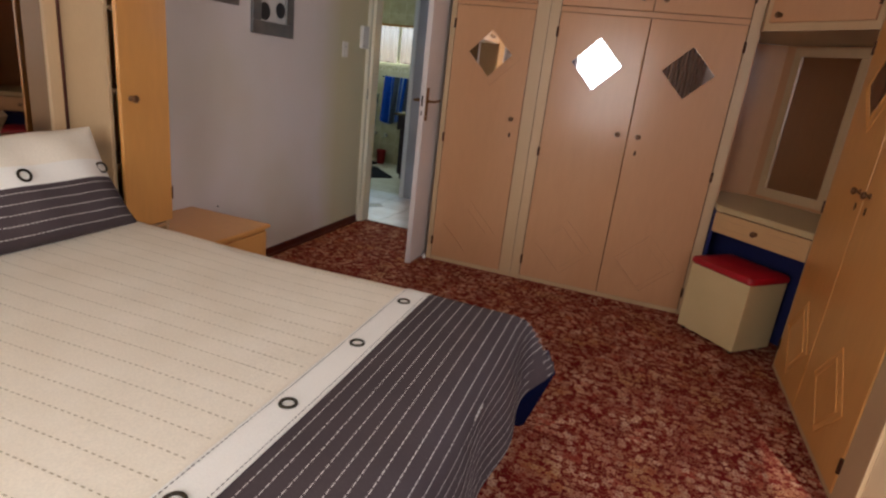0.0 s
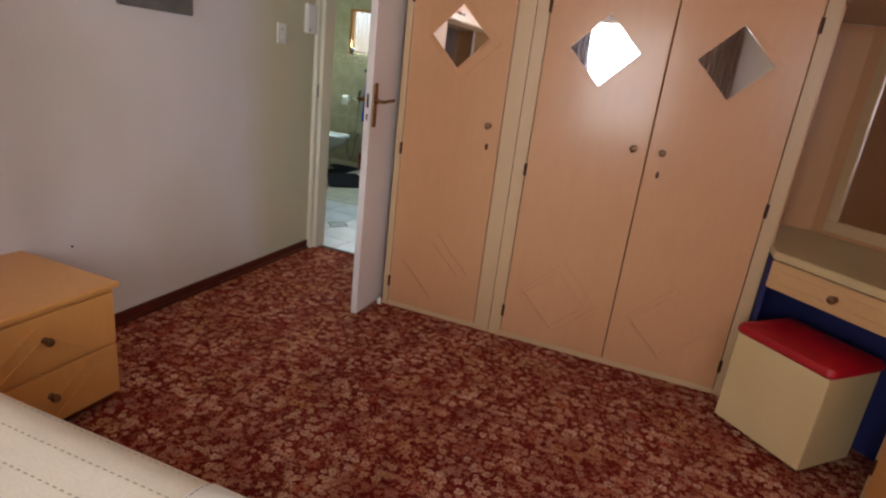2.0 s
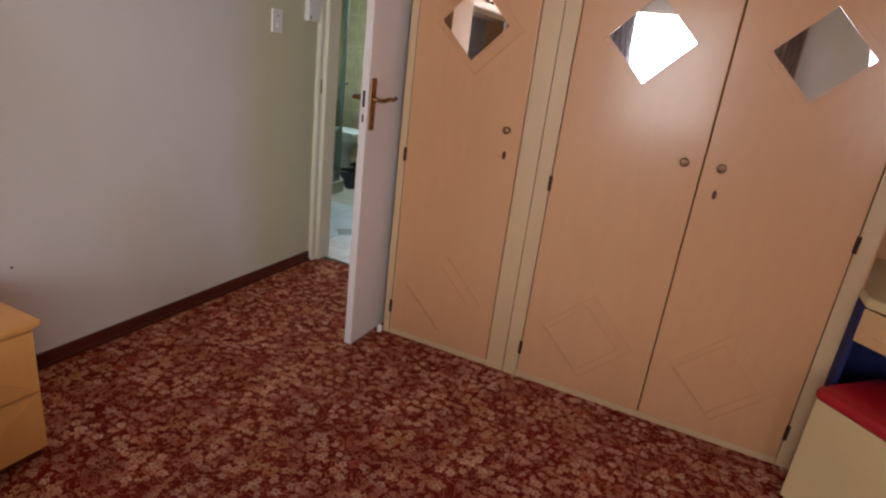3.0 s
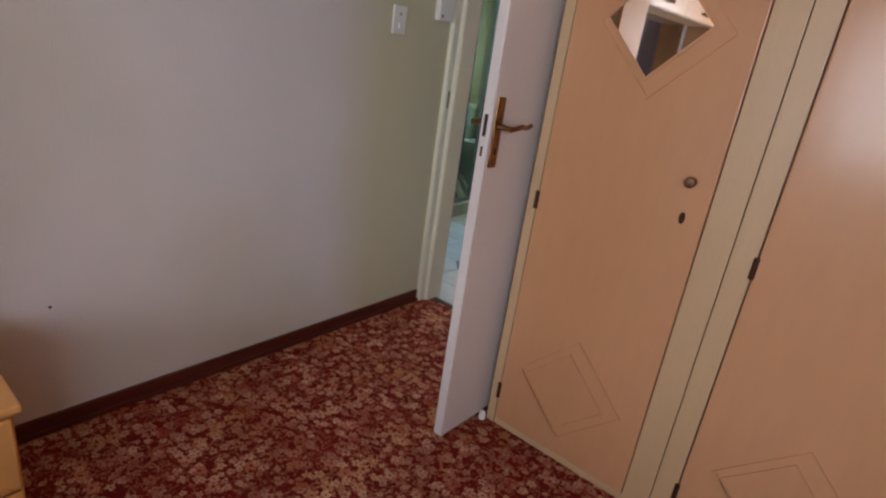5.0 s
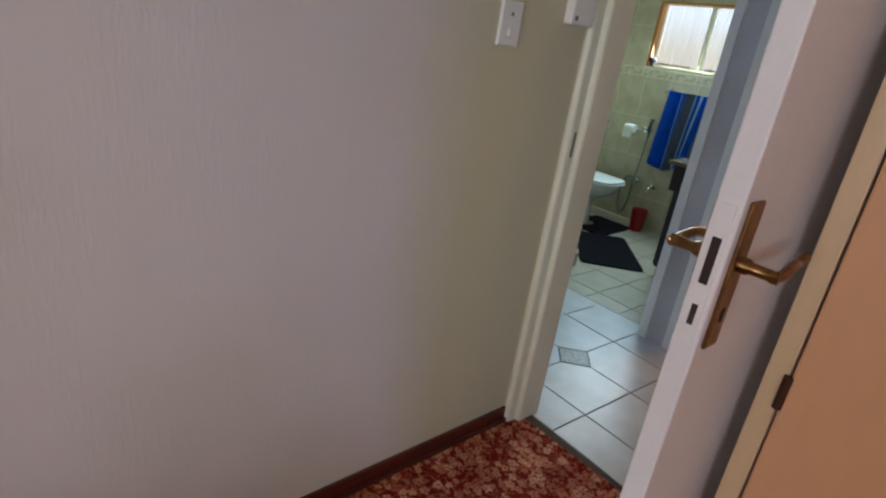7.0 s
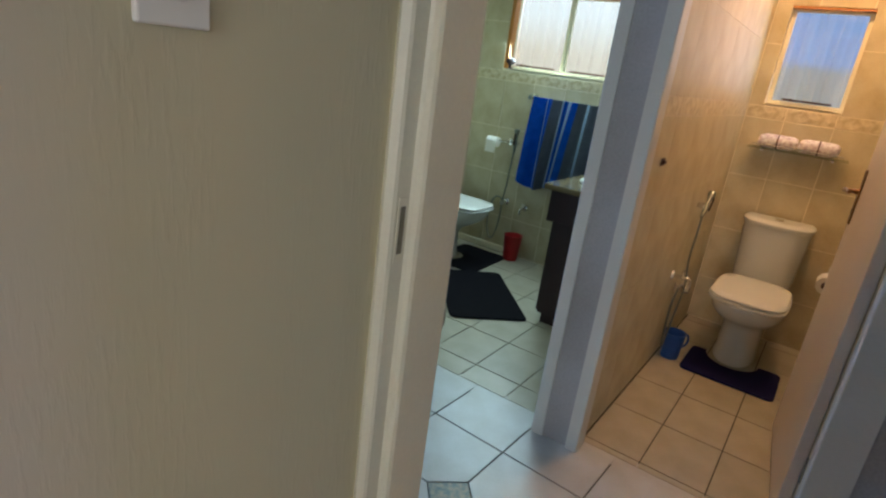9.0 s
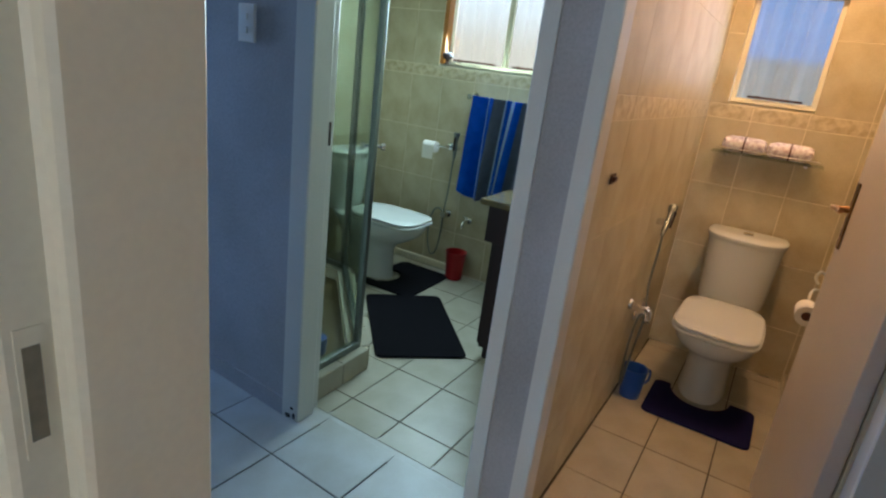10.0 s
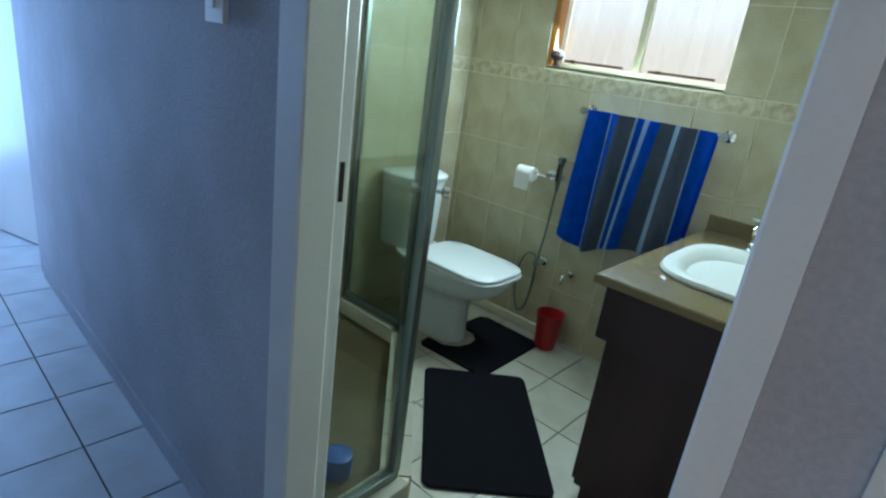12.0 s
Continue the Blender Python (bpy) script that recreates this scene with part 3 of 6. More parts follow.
setting("wall_lobby_east", boxes(((-3.22, -0.4, -0.06), (-3.1, 0.57, H))), HALL_PAINT, "pale lobby wall")
setting("wall_lobby_north", boxes(((-4.4, 2.8, -0.06), (-3.15, 2.92, H))), HALL_PAINT, "pale lobby wall")
setting("floor_lobby", boxes(((-4.4, -0.4, -0.06), (-3.1, 0.61, -0.004)), ((-4.4, 1.815, -0.06), (-3.15, 2.8, -0.004))), WHITE_TILE, "pale tiled lobby floor")
setting("ceiling_lobby", boxes(((-4.4, -0.4, H), (-3.1, 0.69, H + 0.1))), CEILING, "plain off-white painted ceiling")
# added filler just below tile level, so the gap does not read dark
setting("threshold", boxes(((-0.92, 1.77, -0.02), (-0.08, 1.86, -0.0018)), ((0.03, 1.76, -0.02), (0.75, 1.84, -0.0018))), WHITE_TILE, "pale strip added to fill the gap between the tiled floors")
BX0, BX1 = -0.93, -0.078
WX0, WX1 = 0.022, 0.865
bm = prism(bmesh.new(), [(-3.3, 1.835), (BX0, 1.722), (BX0, 1.84), (-3.3, 1.955)], -0.06, H)
bmesh.ops.recalc_face_normals(bm, faces=bm.faces[:])
setting("wall_passage_north_west", bm, HALL_PAINT, "scuffed grey-painted plaster wall of the passage")
bm = prism(bmesh.new(), [(-3.2, 1.822), (BX0, 1.714), (BX0, 1.7215), (-3.2, 1.8295)], 0.0, 0.075)
bmesh.ops.recalc_face_normals(bm, faces=bm.faces[:])
setting("baseboard_passage", bm, HALL_PAINT, "grey-painted low tile skirting")
setting("wall_passage_north", boxes(((BX0, 1.72, 2.05), (BX1, 1.84, H)), ((BX1, 1.726, -0.06), (WX0, 1.834, H)),
                                    ((WX0, 1.72, 2.05), (WX1, 1.84, H)), ((WX1, 1.72, -0.06), (1.3, 1.84, H))), HALL_PAINT, "scuffed grey-painted plaster wall with two doorways")
setting("wall_bathroom_west", boxes(((-2.2, 1.84, -0.06), (-2.08, 3.6, H))), WALL_GROUT, "tiled bathroom wall")
setting("wall_divider", boxes(((-0.06, 1.846, -0.06), (0.045, 3.6, H))), WALL_GROUT, "tiled wall between bathroom and toilet")
setting("wall_toilet_east", boxes(((0.755, 1.846, -0.06), (0.85, 3.6, H))), WALL_GROUT, "tiled toilet wall")
BW = (-1.60, -0.755, 1.352, 1.865)
TW = (0.125, 0.50, 1.352, 1.865)
setting("wall_outer", boxes(((-2.2, 3.6, -0.06), (0.85, 3.75, BW[2])), ((-2.2, 3.6, BW[3]), (0.85, 3.75, H)), ((-2.2, 3.6, BW[2]), (BW[0], 3.75, BW[3])), ((BW[1], 3.6, BW[2]), (TW[0], 3.75, BW[3])), ((TW[1], 3.6, BW[2]), (0.85, 3.75, BW[3]))),
        WALL_GROUT, "tiled outer wall with two small windows")
setting("ground", boxes(((-60, -60, -0.5), (60, 60, -0.4))), HALL_PAINT, "plain ground outside")


setting("backdrop_passage", boxes(((-5.4, 0.0, 0.0), (-5.38, 2.6, 2.9))), HALL_DAY, "bright daylight beyond the passage")


# ---- door frames ----
def frame_profile(x, side, y0, y1, rebate_low, extra=0.0):
    """One pressed-metal jamb: beaded lip, rebate with strike slot and flat soffit. side +1: the opening is at larger x."""
    s = side
    bm = bmesh.new()
    q = [(0, y0), (0.012, y0 - 0.008), (0.024, y0), (0.027, y0 + 0.006), (0.027, y0 + 0.038), (0.033, y0 + 0.042), (0.043, y0 + 0.044), (0.047, y0 + 0.05), (0.047, y1 - 0.004), (0.043, y1), (0, y1)]
    q = [(a + extra if a > 0.001 else a, b) for a, b in q]
    if rebate_low is False:
        q = [(a, y0 + y1 - b) for a, b in q]
    loft(bm, [[(x + s * a, b, z) for a, b in q] for z in (0.0, 2.07)])
    bmesh.ops.recalc_face_normals(bm, faces=bm.faces[:])
    return bm


def door_frame(name, x0, x1, y0, y1, rebate_low, label, strike_side, paint, extra=0.0, broad=0.0):
    ob = tagged(new(name), label, "", "", "structure")
    ob.matrix_basis = Matrix.Translation(((x0 + x1) / 2, y0, 0))
    part("jamb", frame_profile(x0, 1, y0, y1, rebate_low, extra), paint, ob)
    part("jamb", frame_profile(x1, -1, y0, y1, rebate_low, broad), paint, ob)
    part("head", boxes(((x0 + 0.048 + extra, y0, 2.03), (x1 - 0.048 - broad, y1, 2.069)), bevel=0.003), paint, ob)
    yr = y0 + 0.022 if rebate_low else y1 - 0.022
    sx = x0 + 0.0262 + extra if strike_side < 0 else x1 - 0.0262
    part("strike_plate", boxes(((sx - 0.002, yr - 0.010, 1.03), (sx + 0.002, yr + 0.010, 1.14))), paint, ob, "overpainted strike plate")
    # no hole is cut: a darker raised block carries the slot's shade
    part("strike_slot", boxes(((sx - 0.003, yr - 0.006, 1.045), (sx + 0.003, yr + 0.006, 1.125))), SLOT if rebate_low else DARK, ob, "dark latch slot")
    return ob


door_frame("door_frame_bedroom", 0.0, 0.9, 0.53, 0.69, True, "cream pressed-steel door frame with a strike plate", -1, FRAME_PAINT)
door_frame("door_frame_bathroom", BX0, BX1, 1.715, 1.845, False, "chipped white pressed-steel bathroom door frame", -1, WHITE_PAINT, 0.035)
door_frame("door_frame_toilet", WX0, WX1, 1.715, 1.845, False, "white pressed-steel toilet door frame", -1, WHITE_PAINT, 0.0, 0.065)


def lever_handle(parent, m):
    """Back plate with a scrolled lever on +x of m's space, the lever pointing to +y."""
    hd = part("handle_plate", boxes(((0, -0.019, -0.105), (0.006, 0.019, 0.105)), bevel=0.0025, m=m), BRASS, parent, "brass back plate with lever and keyhole")
    bm = bmesh.new()
    lathe(bm, [(0.011, 0.0), (0.011, 0.012), (0.008, 0.016), (0.008, 0.045), (0.0095, 0.05)], m @ pose(0.005, 0, 0.02, 0, 90, 0), 14)
    tube(bm, curve_points([(0.05, -0.008, 0.02), (0.053, 0.02, 0.021), (0.05, 0.06, 0.026), (0.046, 0.09, 0.022), (0.046, 0.115, 0.028)]), 0.0075, 10, m)
    part("lever", bm, BRASS, hd, "", True)
    # keyhole shade as a dark block on the plate
    part("keyhole", boxes(((0.005, -0.004, -0.065), (0.0072, 0.004, -0.045)), m=m), DARK, hd)


fr = bpy.data.objects["door_frame_bathroom"]
for cx, cz, w_, h_ in ((-0.90, 0.012, 0.03, 0.022), (-0.868, 0.02, 0.014, 0.03), (-0.88, 0.05, 0.02, 0.012)):
    part("rust_chip", lathe(bmesh.new(), [(w_ / 2, 0.0), (w_ / 2.2, 0.0012)], pose(cx, 1.715, cz, 90, 0, 0), 7, (1, h_ / w_)), CHIP, fr, "rusty paint chip")

# the open bedroom door, folded back along the wardrobe's side
leaf = tagged(new("door_1"), "white-painted bedroom door standing open with brass lever handle", "", "", "structure")
leaf.matrix_basis = Matrix.Translation((0.86, 0.58, 0))
part("door_leaf", boxes(((0.825, -0.24, 0.012), (0.861, 0.575, 2.025)), bevel=0.003), LEAF_PAINT, leaf)
lever_handle(leaf, pose(0.861, -0.207, 1.112))
lever_handle(leaf, pose(0.825, -0.207, 1.112) @ Matrix.Diagonal((-1, 1, 1, 1)))
part("lock_plate", boxes(((0.832, -0.2418, 1.0), (0.854, -0.2395, 1.21)), bevel=0.001), LEAF_PAINT, leaf, "overpainted lock face plate")
# dark blocks stand in for the shade in the two lock openings
part("latch_slot", boxes(((0.837, -0.2428, 1.10), (0.849, -0.241, 1.165))), DARK, leaf)
part("key_slot", boxes(((0.839, -0.2428, 1.04), (0.847, -0.241, 1.07))), DARK, leaf)
for hz in (0.25, 1.75):
    part("hinge", tube(bmesh.new(), [(0.872, 0.585, hz - 0.05), (0.872, 0.585, hz + 0.05)], 0.007), STEEL, leaf)
stop = thing("door_stop", (0.872, -0.03, 0), "small white rubber door stop on the carpet", "door stop")
part("rubber", lathe(bmesh.new(), [(0.012, 0.0), (0.014, 0.01), (0.012, 0.03), (0.006, 0.036)], pose(0.884, -0.02, 0)), PLASTIC, stop, "", True)

# the open toilet door
leaf = tagged(new("door_2"), "white-painted toilet door standing open inwards with brass handle", "", "", "structure")
leaf.matrix_basis = Matrix.Translation((0.74, 1.853, 0))
M = pose(0.752, 1.853, 0, 0, 0, 5.0)
part("door_leaf", boxes(((-0.036, 0, 0.012), (0, 0.70, 2.02)), bevel=0.003, m=M), LEAF_PAINT, leaf)
lever_handle(leaf, M @ pose(-0.036, 0.655, 1.06) @ Matrix.Diagonal((-1, -1, 1, 1)))
for hz in (0.25, 1.75):
    part("hinge", tube(bmesh.new(), [(0.005, -0.002, hz - 0.05), (0.005, -0.002, hz + 0.05)], 0.006, m=M), STEEL, leaf)

# ---- bedroom things ----


def knob(parent, m, r=0.016, material=None, name="knob"):
    bm = bmesh.new()
    lathe(bm, [(r * 0.75, 0.0), (r * 0.7, 0.003), (r * 0.42, 0.007), (r * 0.42, 0.014), (r * 0.9, 0.019), (r, 0.025), (r * 0.85, 0.031), (r * 0.4, 0.034)], m, 16)
    return part(name, bm, material or DARKBRASS, parent, "dark bronze knob", True)


def diamond_outline(cx, cz, h):
    return [(cx - h, cz), (cx, cz - h), (cx + h, cz), (cx, cz + h)]


def diamond_ring(bm, cx, cz, h_out, h_in, y0, y1, m):
    """A raised or sunk square ring standing on its corner in the xz plane."""
    a, b = diamond_outline(cx, cz, h_out), diamond_outline(cx, cz, h_in)
    for i in range(4):
        j = (i + 1) % 4
        q = [a[i], a[j], b[j], b[i]]
        loft(bm, [[(x, y0, z) for x, z in q], [(x, y1, z) for x, z in q]], m)
    bmesh.ops.recalc_face_normals(bm, faces=bm.faces[:])


def cupboard_door(parent, x0, x1, z0, z1, m, hinge_left, board, mirror=0.0, knob_z=None, motif=True, key=True, hinges=(0.15, 0.9, 1.64)):
    """A slab door in the xz plane whose front looks to -y: lipped edge, diamond mirror, routed diamond, knob, keyhole and hinges."""
    door = part("door", boxes(((x0, -0.006, z0), (x1, 0.012, z1)), bevel=0.004, m=m), board, parent)
    cx = (x0 + x1) / 2
    if mirror:
        cz = 1.474
        bm = bmesh.new()
        loft(bm, [[(x, -0.004, z) for x, z in diamond_outline(cx, cz, mirror)], [(x, -0.008, z) for x, z in diamond_outline(cx, cz, mirror)]], m)
        bmesh.ops.recalc_face_normals(bm, faces=bm.faces[:])
        part("mirror", bm, MIRROR, door, "diamond-shaped mirror")
        bm = bmesh.new()
        diamond_ring(bm, cx, cz, mirror + 0.010, mirror, -0.004, -0.011, m)
        diamond_ring(bm, cx + 0.016, cz - 0.014, mirror + 0.045, mirror + 0.034, -0.004, -0.0105, m)
        part("mirror_moulding", bm, board, door)
    if motif:
        bm = bmesh.new()
        diamond_ring(bm, cx, 0.285, 0.195, 0.185, -0.004, -0.0105, m)
        diamond_ring(bm, cx - 0.02, 0.27, 0.155, 0.145, -0.004, -0.0105, m)
        part("diamond_moulding", bm, board, door)
    kx = x1 - 0.060 if hinge_left else x0 + 0.06
    if knob_z:
        knob(door, m @ pose(kx, -0.006, knob_z, 90, 0, 0))
    if key:
        bm = bmesh.new()
        loft(bm, [[(kx - 0.008 * math.cos(a), y, 0.976 + 0.017 * math.sin(a)) for a in (2 * math.pi * i / 12 for i in range(12))] for y in (-0.005, -0.009)], m)
        bmesh.ops.recalc_face_normals(bm, faces=bm.faces[:])
        part("keyhole", bm, HINGE, door, "dark keyhole plate")
    hx = x0 - 0.003 if hinge_left else x1 + 0.003
    for hz in hinges:
        part("hinge", tube(bmesh.new(), [(hx, -0.007, hz - 0.03), (hx, -0.007, hz + 0.03)], 0.0075, 8, m), HINGE, door)
    return door


I4 = Matrix.Identity(4)
ward = thing("wardrobe", (1.8, 0.3, 0), "built-in peach-lacquered wardrobe with three tall doors and diamond mirrors", "wardrobe")
part("carcass", boxes(((0.895, 0.013, 0), (2.716, 0.565, 2.585))), DARK, ward)
part("stile", boxes(((0.893, -0.002, 0), (0.927, 0.0125, 2.585)), bevel=0.002), STILE, ward, "cream upright")
part("side_panel", boxes(((0.8905, 0.0127, 0), (0.8945, 0.565, 2.585))), STILE, ward)
part("stile", boxes(((1.454, -0.002, 0), (1.536, 0.0125, 2.585)), bevel=0.002), STILE, ward, "cream upright")
part("stile", boxes(((1.539, -0.004, 0), (1.601, 0.0125, 2.585)), bevel=0.002), STILE, ward, "cream upright")
part("stile", boxes(((2.662, -0.003, 0), (2.718, 0.0125, 2.585)), bevel=0.002), STILE, ward, "cream upright")
part("plinth", boxes(((0.93, 0.002, 0), (1.453, 0.0125, 0.027))), STILE, ward)
part("plinth", boxes(((1.603, 0.002, 0), (2.66, 0.0125, 0.027))), STILE, ward)
part("rail", boxes(((0.929, 0.0, 1.76), (1.453, 0.0125, 1.79))), BOARD, ward)
part("rail", boxes(((1.603, 0.0, 1.76), (2.66, 0.0125, 1.79))), BOARD, ward)
cupboard_door(ward, 0.931, 1.451, 0.03, 1.757, I4, True, BOARD, 0.145, 1.08)
cupboard_door(ward, 1.605, 2.136, 0.03, 1.757, I4, True, BOARD, 0.15, 1.075, key=False)
cupboard_door(ward, 2.140, 2.658, 0.03, 1.757, I4, False, BOARD, 0.146, 1.075)
for a, b, left in ((0.931, 1.451, True), (1.605, 2.136, True), (2.140, 2.658, False)):
    cupboard_door(ward, a, b, 1.793, 2.56, I4, left, BOARD, 0.0, 1.86, False, False, (1.90, 2.45))

# corner dressing table, set across the corner
D = pose(2.718, -0.083, 0, 0, 0, -45)
dw = 0.594
dress = thing("dressing_table", (3.0, 0.0, 0), "cream corner dressing table with one drawer and a framed mirror", "dressing table")
bm = prism(bmesh.new(), [(2.722, -0.087), (3.136, -0.501), (3.745, -0.501), (3.745, 0.565), (2.722, 0.565)], 0.722, 0.756)
bmesh.ops.bevel(bm, geom=bm.edges[:], offset=0.004, segments=2, affect="EDGES")
part("table_top", bm, TABLE_TOP, dress, "cream laminate top")
drawer = part("drawer_front", boxes(((0.004, 0.004, 0.598), (dw - 0.006, 0.022, 0.716)), bevel=0.004, m=D), DRAWER, dress)
for a, b in ((0.06, 0.25), (0.34, 0.53)):
    for z in (0.632, 0.68):
        part("moulding", boxes(((a, 0.0005, z - 0.0025), (b, 0.0055, z + 0.0025)), m=D), DRAWER, drawer)
knob(drawer, D @ pose(dw / 2 - 0.01, 0.004, 0.657, 90, 0, 0), 0.017)
part("drawer_box", boxes(((0.02, 0.023, 0.605), (dw - 0.02, 0.36, 0.715)), m=D), DARK, dress)
part("knee_panel", boxes(((-0.26, 0.30, 0.0), (0.87, 0.31, 0.60)), m=D), NAVY, dress, "navy panel below the drawer")
part("side_panel", boxes(((2.719, -0.07, 0), (2.735, 0.56, 0.72))), NAVY, dress)
part("back_panel", boxes(((2.722, 0.55, 0.757), (2.97, 0.564, 1.72))), BOARD, dress)
BM = pose(2.94, 0.566, 0, 0, 0, -45)
part("back_board", boxes(((0.0, 0.012, 0.757), (1.12, 0.022, 1.72)), m=BM), BOARD, dress)
part("niche_side", boxes(((2.7195, 0.015, 0.757), (2.7275, 0.549, 1.72))), BOARD, dress)
mir = part("mirror_frame", boxes(((0.10, -0.012, 0.78), (0.55, 0.011, 0.835)), ((0.10, -0.012, 1.655), (0.55, 0.011, 1.71)), ((0.10, -0.012, 0.835), (0.15, 0.011, 1.655)), ((0.50, -0.012, 0.835), (0.55, 0.011, 1.655)), bevel=0.004, m=BM), STILE, dress)
part("mirror", boxes(((0.15, 0.0, 0.835), (0.50, 0.006, 1.655)), m=BM), MIRROR, mir, "plain framed mirror")
top = part("top_cupboard", prism(bmesh.new(), [(2.722, -0.075), (3.138, -0.491), (3.745, -0.491), (3.745, 0.565), (2.722, 0.565)], 1.725, 2.585), STILE, dress)
cupboard_door(dress, 0.03, dw - 0.03, 1.765, 2.56, D, False, BOARD, 0.0, 1.80, False, False, (1.86, 2.45))

# wardrobe along the east wall
R = pose(3.14, -0.51, 0, 0, 0, -90)
ward2 = thing("wardrobe", (3.4, -1.1, 0), "honey-lacquered two-door wardrobe with diamond mirrors and brass knobs", "wardrobe")
part("carcass", boxes(((0.0, 0.013, 0), (1.26, 0.605, 2.585)), m=R), DARK, ward2)
part("side_panel", boxes(((-0.006, 0.013, 0), (-0.0005, 0.605, 2.585)), m=R), STILE, ward2)
part("side_panel", boxes(((1.2605, 0.013, 0), (1.276, 0.605, 2.585)), m=R), STILE, ward2)
part("stile", boxes(((-0.006, -0.002, 0), (0.018, 0.0125, 2.585)), bevel=0.002, m=R), STILE, ward2)
part("stile", boxes(((1.114, -0.002, 0), (1.276, 0.0125, 2.585)), bevel=0.002, m=R), STILE, ward2)
part("rail", boxes(((0.02, 0.0, 1.76), (1.112, 0.0125, 1.79)), m=R), BOARD, ward2)
part("plinth", boxes(((0.02, 0.002, 0), (1.112, 0.0125, 0.027)), m=R), STILE, ward2)
cupboard_door(ward2, 0.022, 0.488, 0.03, 1.757, R, True, BOARD2, 0.14, 1.04)
cupboard_door(ward2, 0.492, 1.11, 0.03, 1.757, R, False, BOARD2, 0.14, 1.04)
for a, b, left in ((0.022, 0.488, True), (0.492, 1.11, False)):
    cupboard_door(ward2, a, b, 1.793, 2.56, R, left, BOARD2, 0.0, 1.86, False, False, (1.9, 2.45))

# box stool in front of the dressing table
S = pose(2.655, -0.212, 0, 0, 0, -45)
stool = thing("stool", (2.9, -0.2, 0), "cream box stool with a padded red vinyl lid", "stool")
part("body", boxes(((0, 0, 0.02), (0.39, 0.31, 0.415)), bevel=0.004, m=S), CREAM_VINYL, stool)
bm = bmesh.new()
loft(bm, [[(x, y, z) for x, y in rounded(0.39 + 2 * o, 0.31 + 2 * o, 0.02 + max(o, 0), 4, 0.195, 0.155)] for o, z in ((0.0, 0.4155), (0.012, 0.425), (0.014, 0.44), (0.006, 0.455), (-0.02, 0.465), (-0.07, 0.471))], S)
part("seat_pad", bm, RED_VINYL, stool, "red vinyl padded lid", True)
for fx, fy in ((0.03, 0.03), (0.36, 0.03), (0.03, 0.28), (0.36, 0.28)):
    part("foot", lathe(bmesh.new(), [(0.012, 0.0), (0.015, 0.008), (0.015, 0.021)], S @ pose(fx, fy, 0), 10), DARK, stool)

# bedside cabinet
bs = thing("bedside_cabinet", (0.26, -1.63, 0), "honey-coloured bedside cabinet with two drawers beside the bed", "bedside cabinet")
part("top", boxes(((0.004, -1.905, 0.456), (0.522, -1.365, 0.476)), bevel=0.005), BOARD2, bs)
part("body", boxes(((0.012, -1.895, 0.03), (0.495, -1.378, 0.4555))), BOARD2, bs)
part("plinth", boxes(((0.02, -1.885, 0.0), (0.475, -1.388, 0.0295))), SKIRT, bs)
BS = pose(0.497, -1.895, 0, 0, 0, 90)
for z0, z1 in ((0.245, 0.44), (0.04, 0.235)):
    dr = part("drawer_front", boxes(((0.006, -0.014, z0), (0.511, 0.0, z1)), bevel=0.004, m=BS), BOARD2, bs)
    bm = bmesh.new()
    up = 1 if z0 > 0.2 else -1
    for hx, hz in ((0.235, 0.185), (0.165, 0.125)):
        for sx in (1, -1):
            ends = [(0.2575 + sx * hx, 0.24 + up * 0.012), (0.2575 + sx * hx * 0.12, 0.24 + up * hz * 0.9)]
            (ax, az), (bx_, bz) = ends
            q = [(ax, az), (bx_, bz), (bx_ - sx * 0.011, bz), (ax - sx * 0.011, az)]
            loft(bm, [[(px, y, pz) for px, pz in q] for y in (-0.013, -0.019)], BS)
    bmesh.ops.recalc_face_normals(bm, faces=bm.faces[:])
    part("moulding", bm, BOARD2, dr)
    knob(dr, BS @ pose(0.26, -0.014, (z0 + z1) / 2 + 0.012, 90, 0, 0), 0.015)

# narrow headboard cabinet above the bedside cabinet
hc = thing("headboard_cabinet", (0.13, -1.89, 0.5), "narrow headboard cabinet with a honey door standing ajar", "cabinet")
part("side_panel", boxes(((0.012, -2.035, 0.4775), (0.245, -2.018, 2.3)), bevel=0.002), STILE, hc, "cream side panel")
part("side_panel", boxes(((0.012, -1.772, 0.4775), (0.245, -1.757, 2.3)), bevel=0.002), STILE, hc)
part("back_panel", boxes(((0.004, -2.035, 0.4775), (0.0115, -1.757, 2.3))), STILE, hc)
for sz in (0.50, 0.80, 1.10, 1.41, 1.75, 2.28):
    part("shelf", boxes(((0.012, -2.0175, sz), (0.24, -1.7725, sz + 0.016))), STILE, hc)
DM = pose(0.25, -1.757, 0, 0, 0, 7) @ pose(0, 0, 0, 0, 0, -90)
hd = part("door", boxes(((0.0, 0.0, 0.535), (0.275, 0.017, 2.28)), bevel=0.004, m=DM), BOARD2, hc)
knob(hd, DM @ pose(0.225, 0.017, 1.085, -90, 0, 0), 0.016)
for hz in (0.66, 2.0):
    part("hinge", tube(bmesh.new(), [(-0.002, 0.012, hz - 0.03), (-0.002, 0.012, hz + 0.03)], 0.007, 8, DM), HINGE, hd)
hb = thing("bridge_cupboard", (0.13, -2.8, 1.75), "honey-coloured cupboard bridging over the bed head", "cupboard")
part("carcass", boxes(((0.004, -3.62, 1.74), (0.23, -2.037, 2.3)), bevel=0.002), STILE, hb)
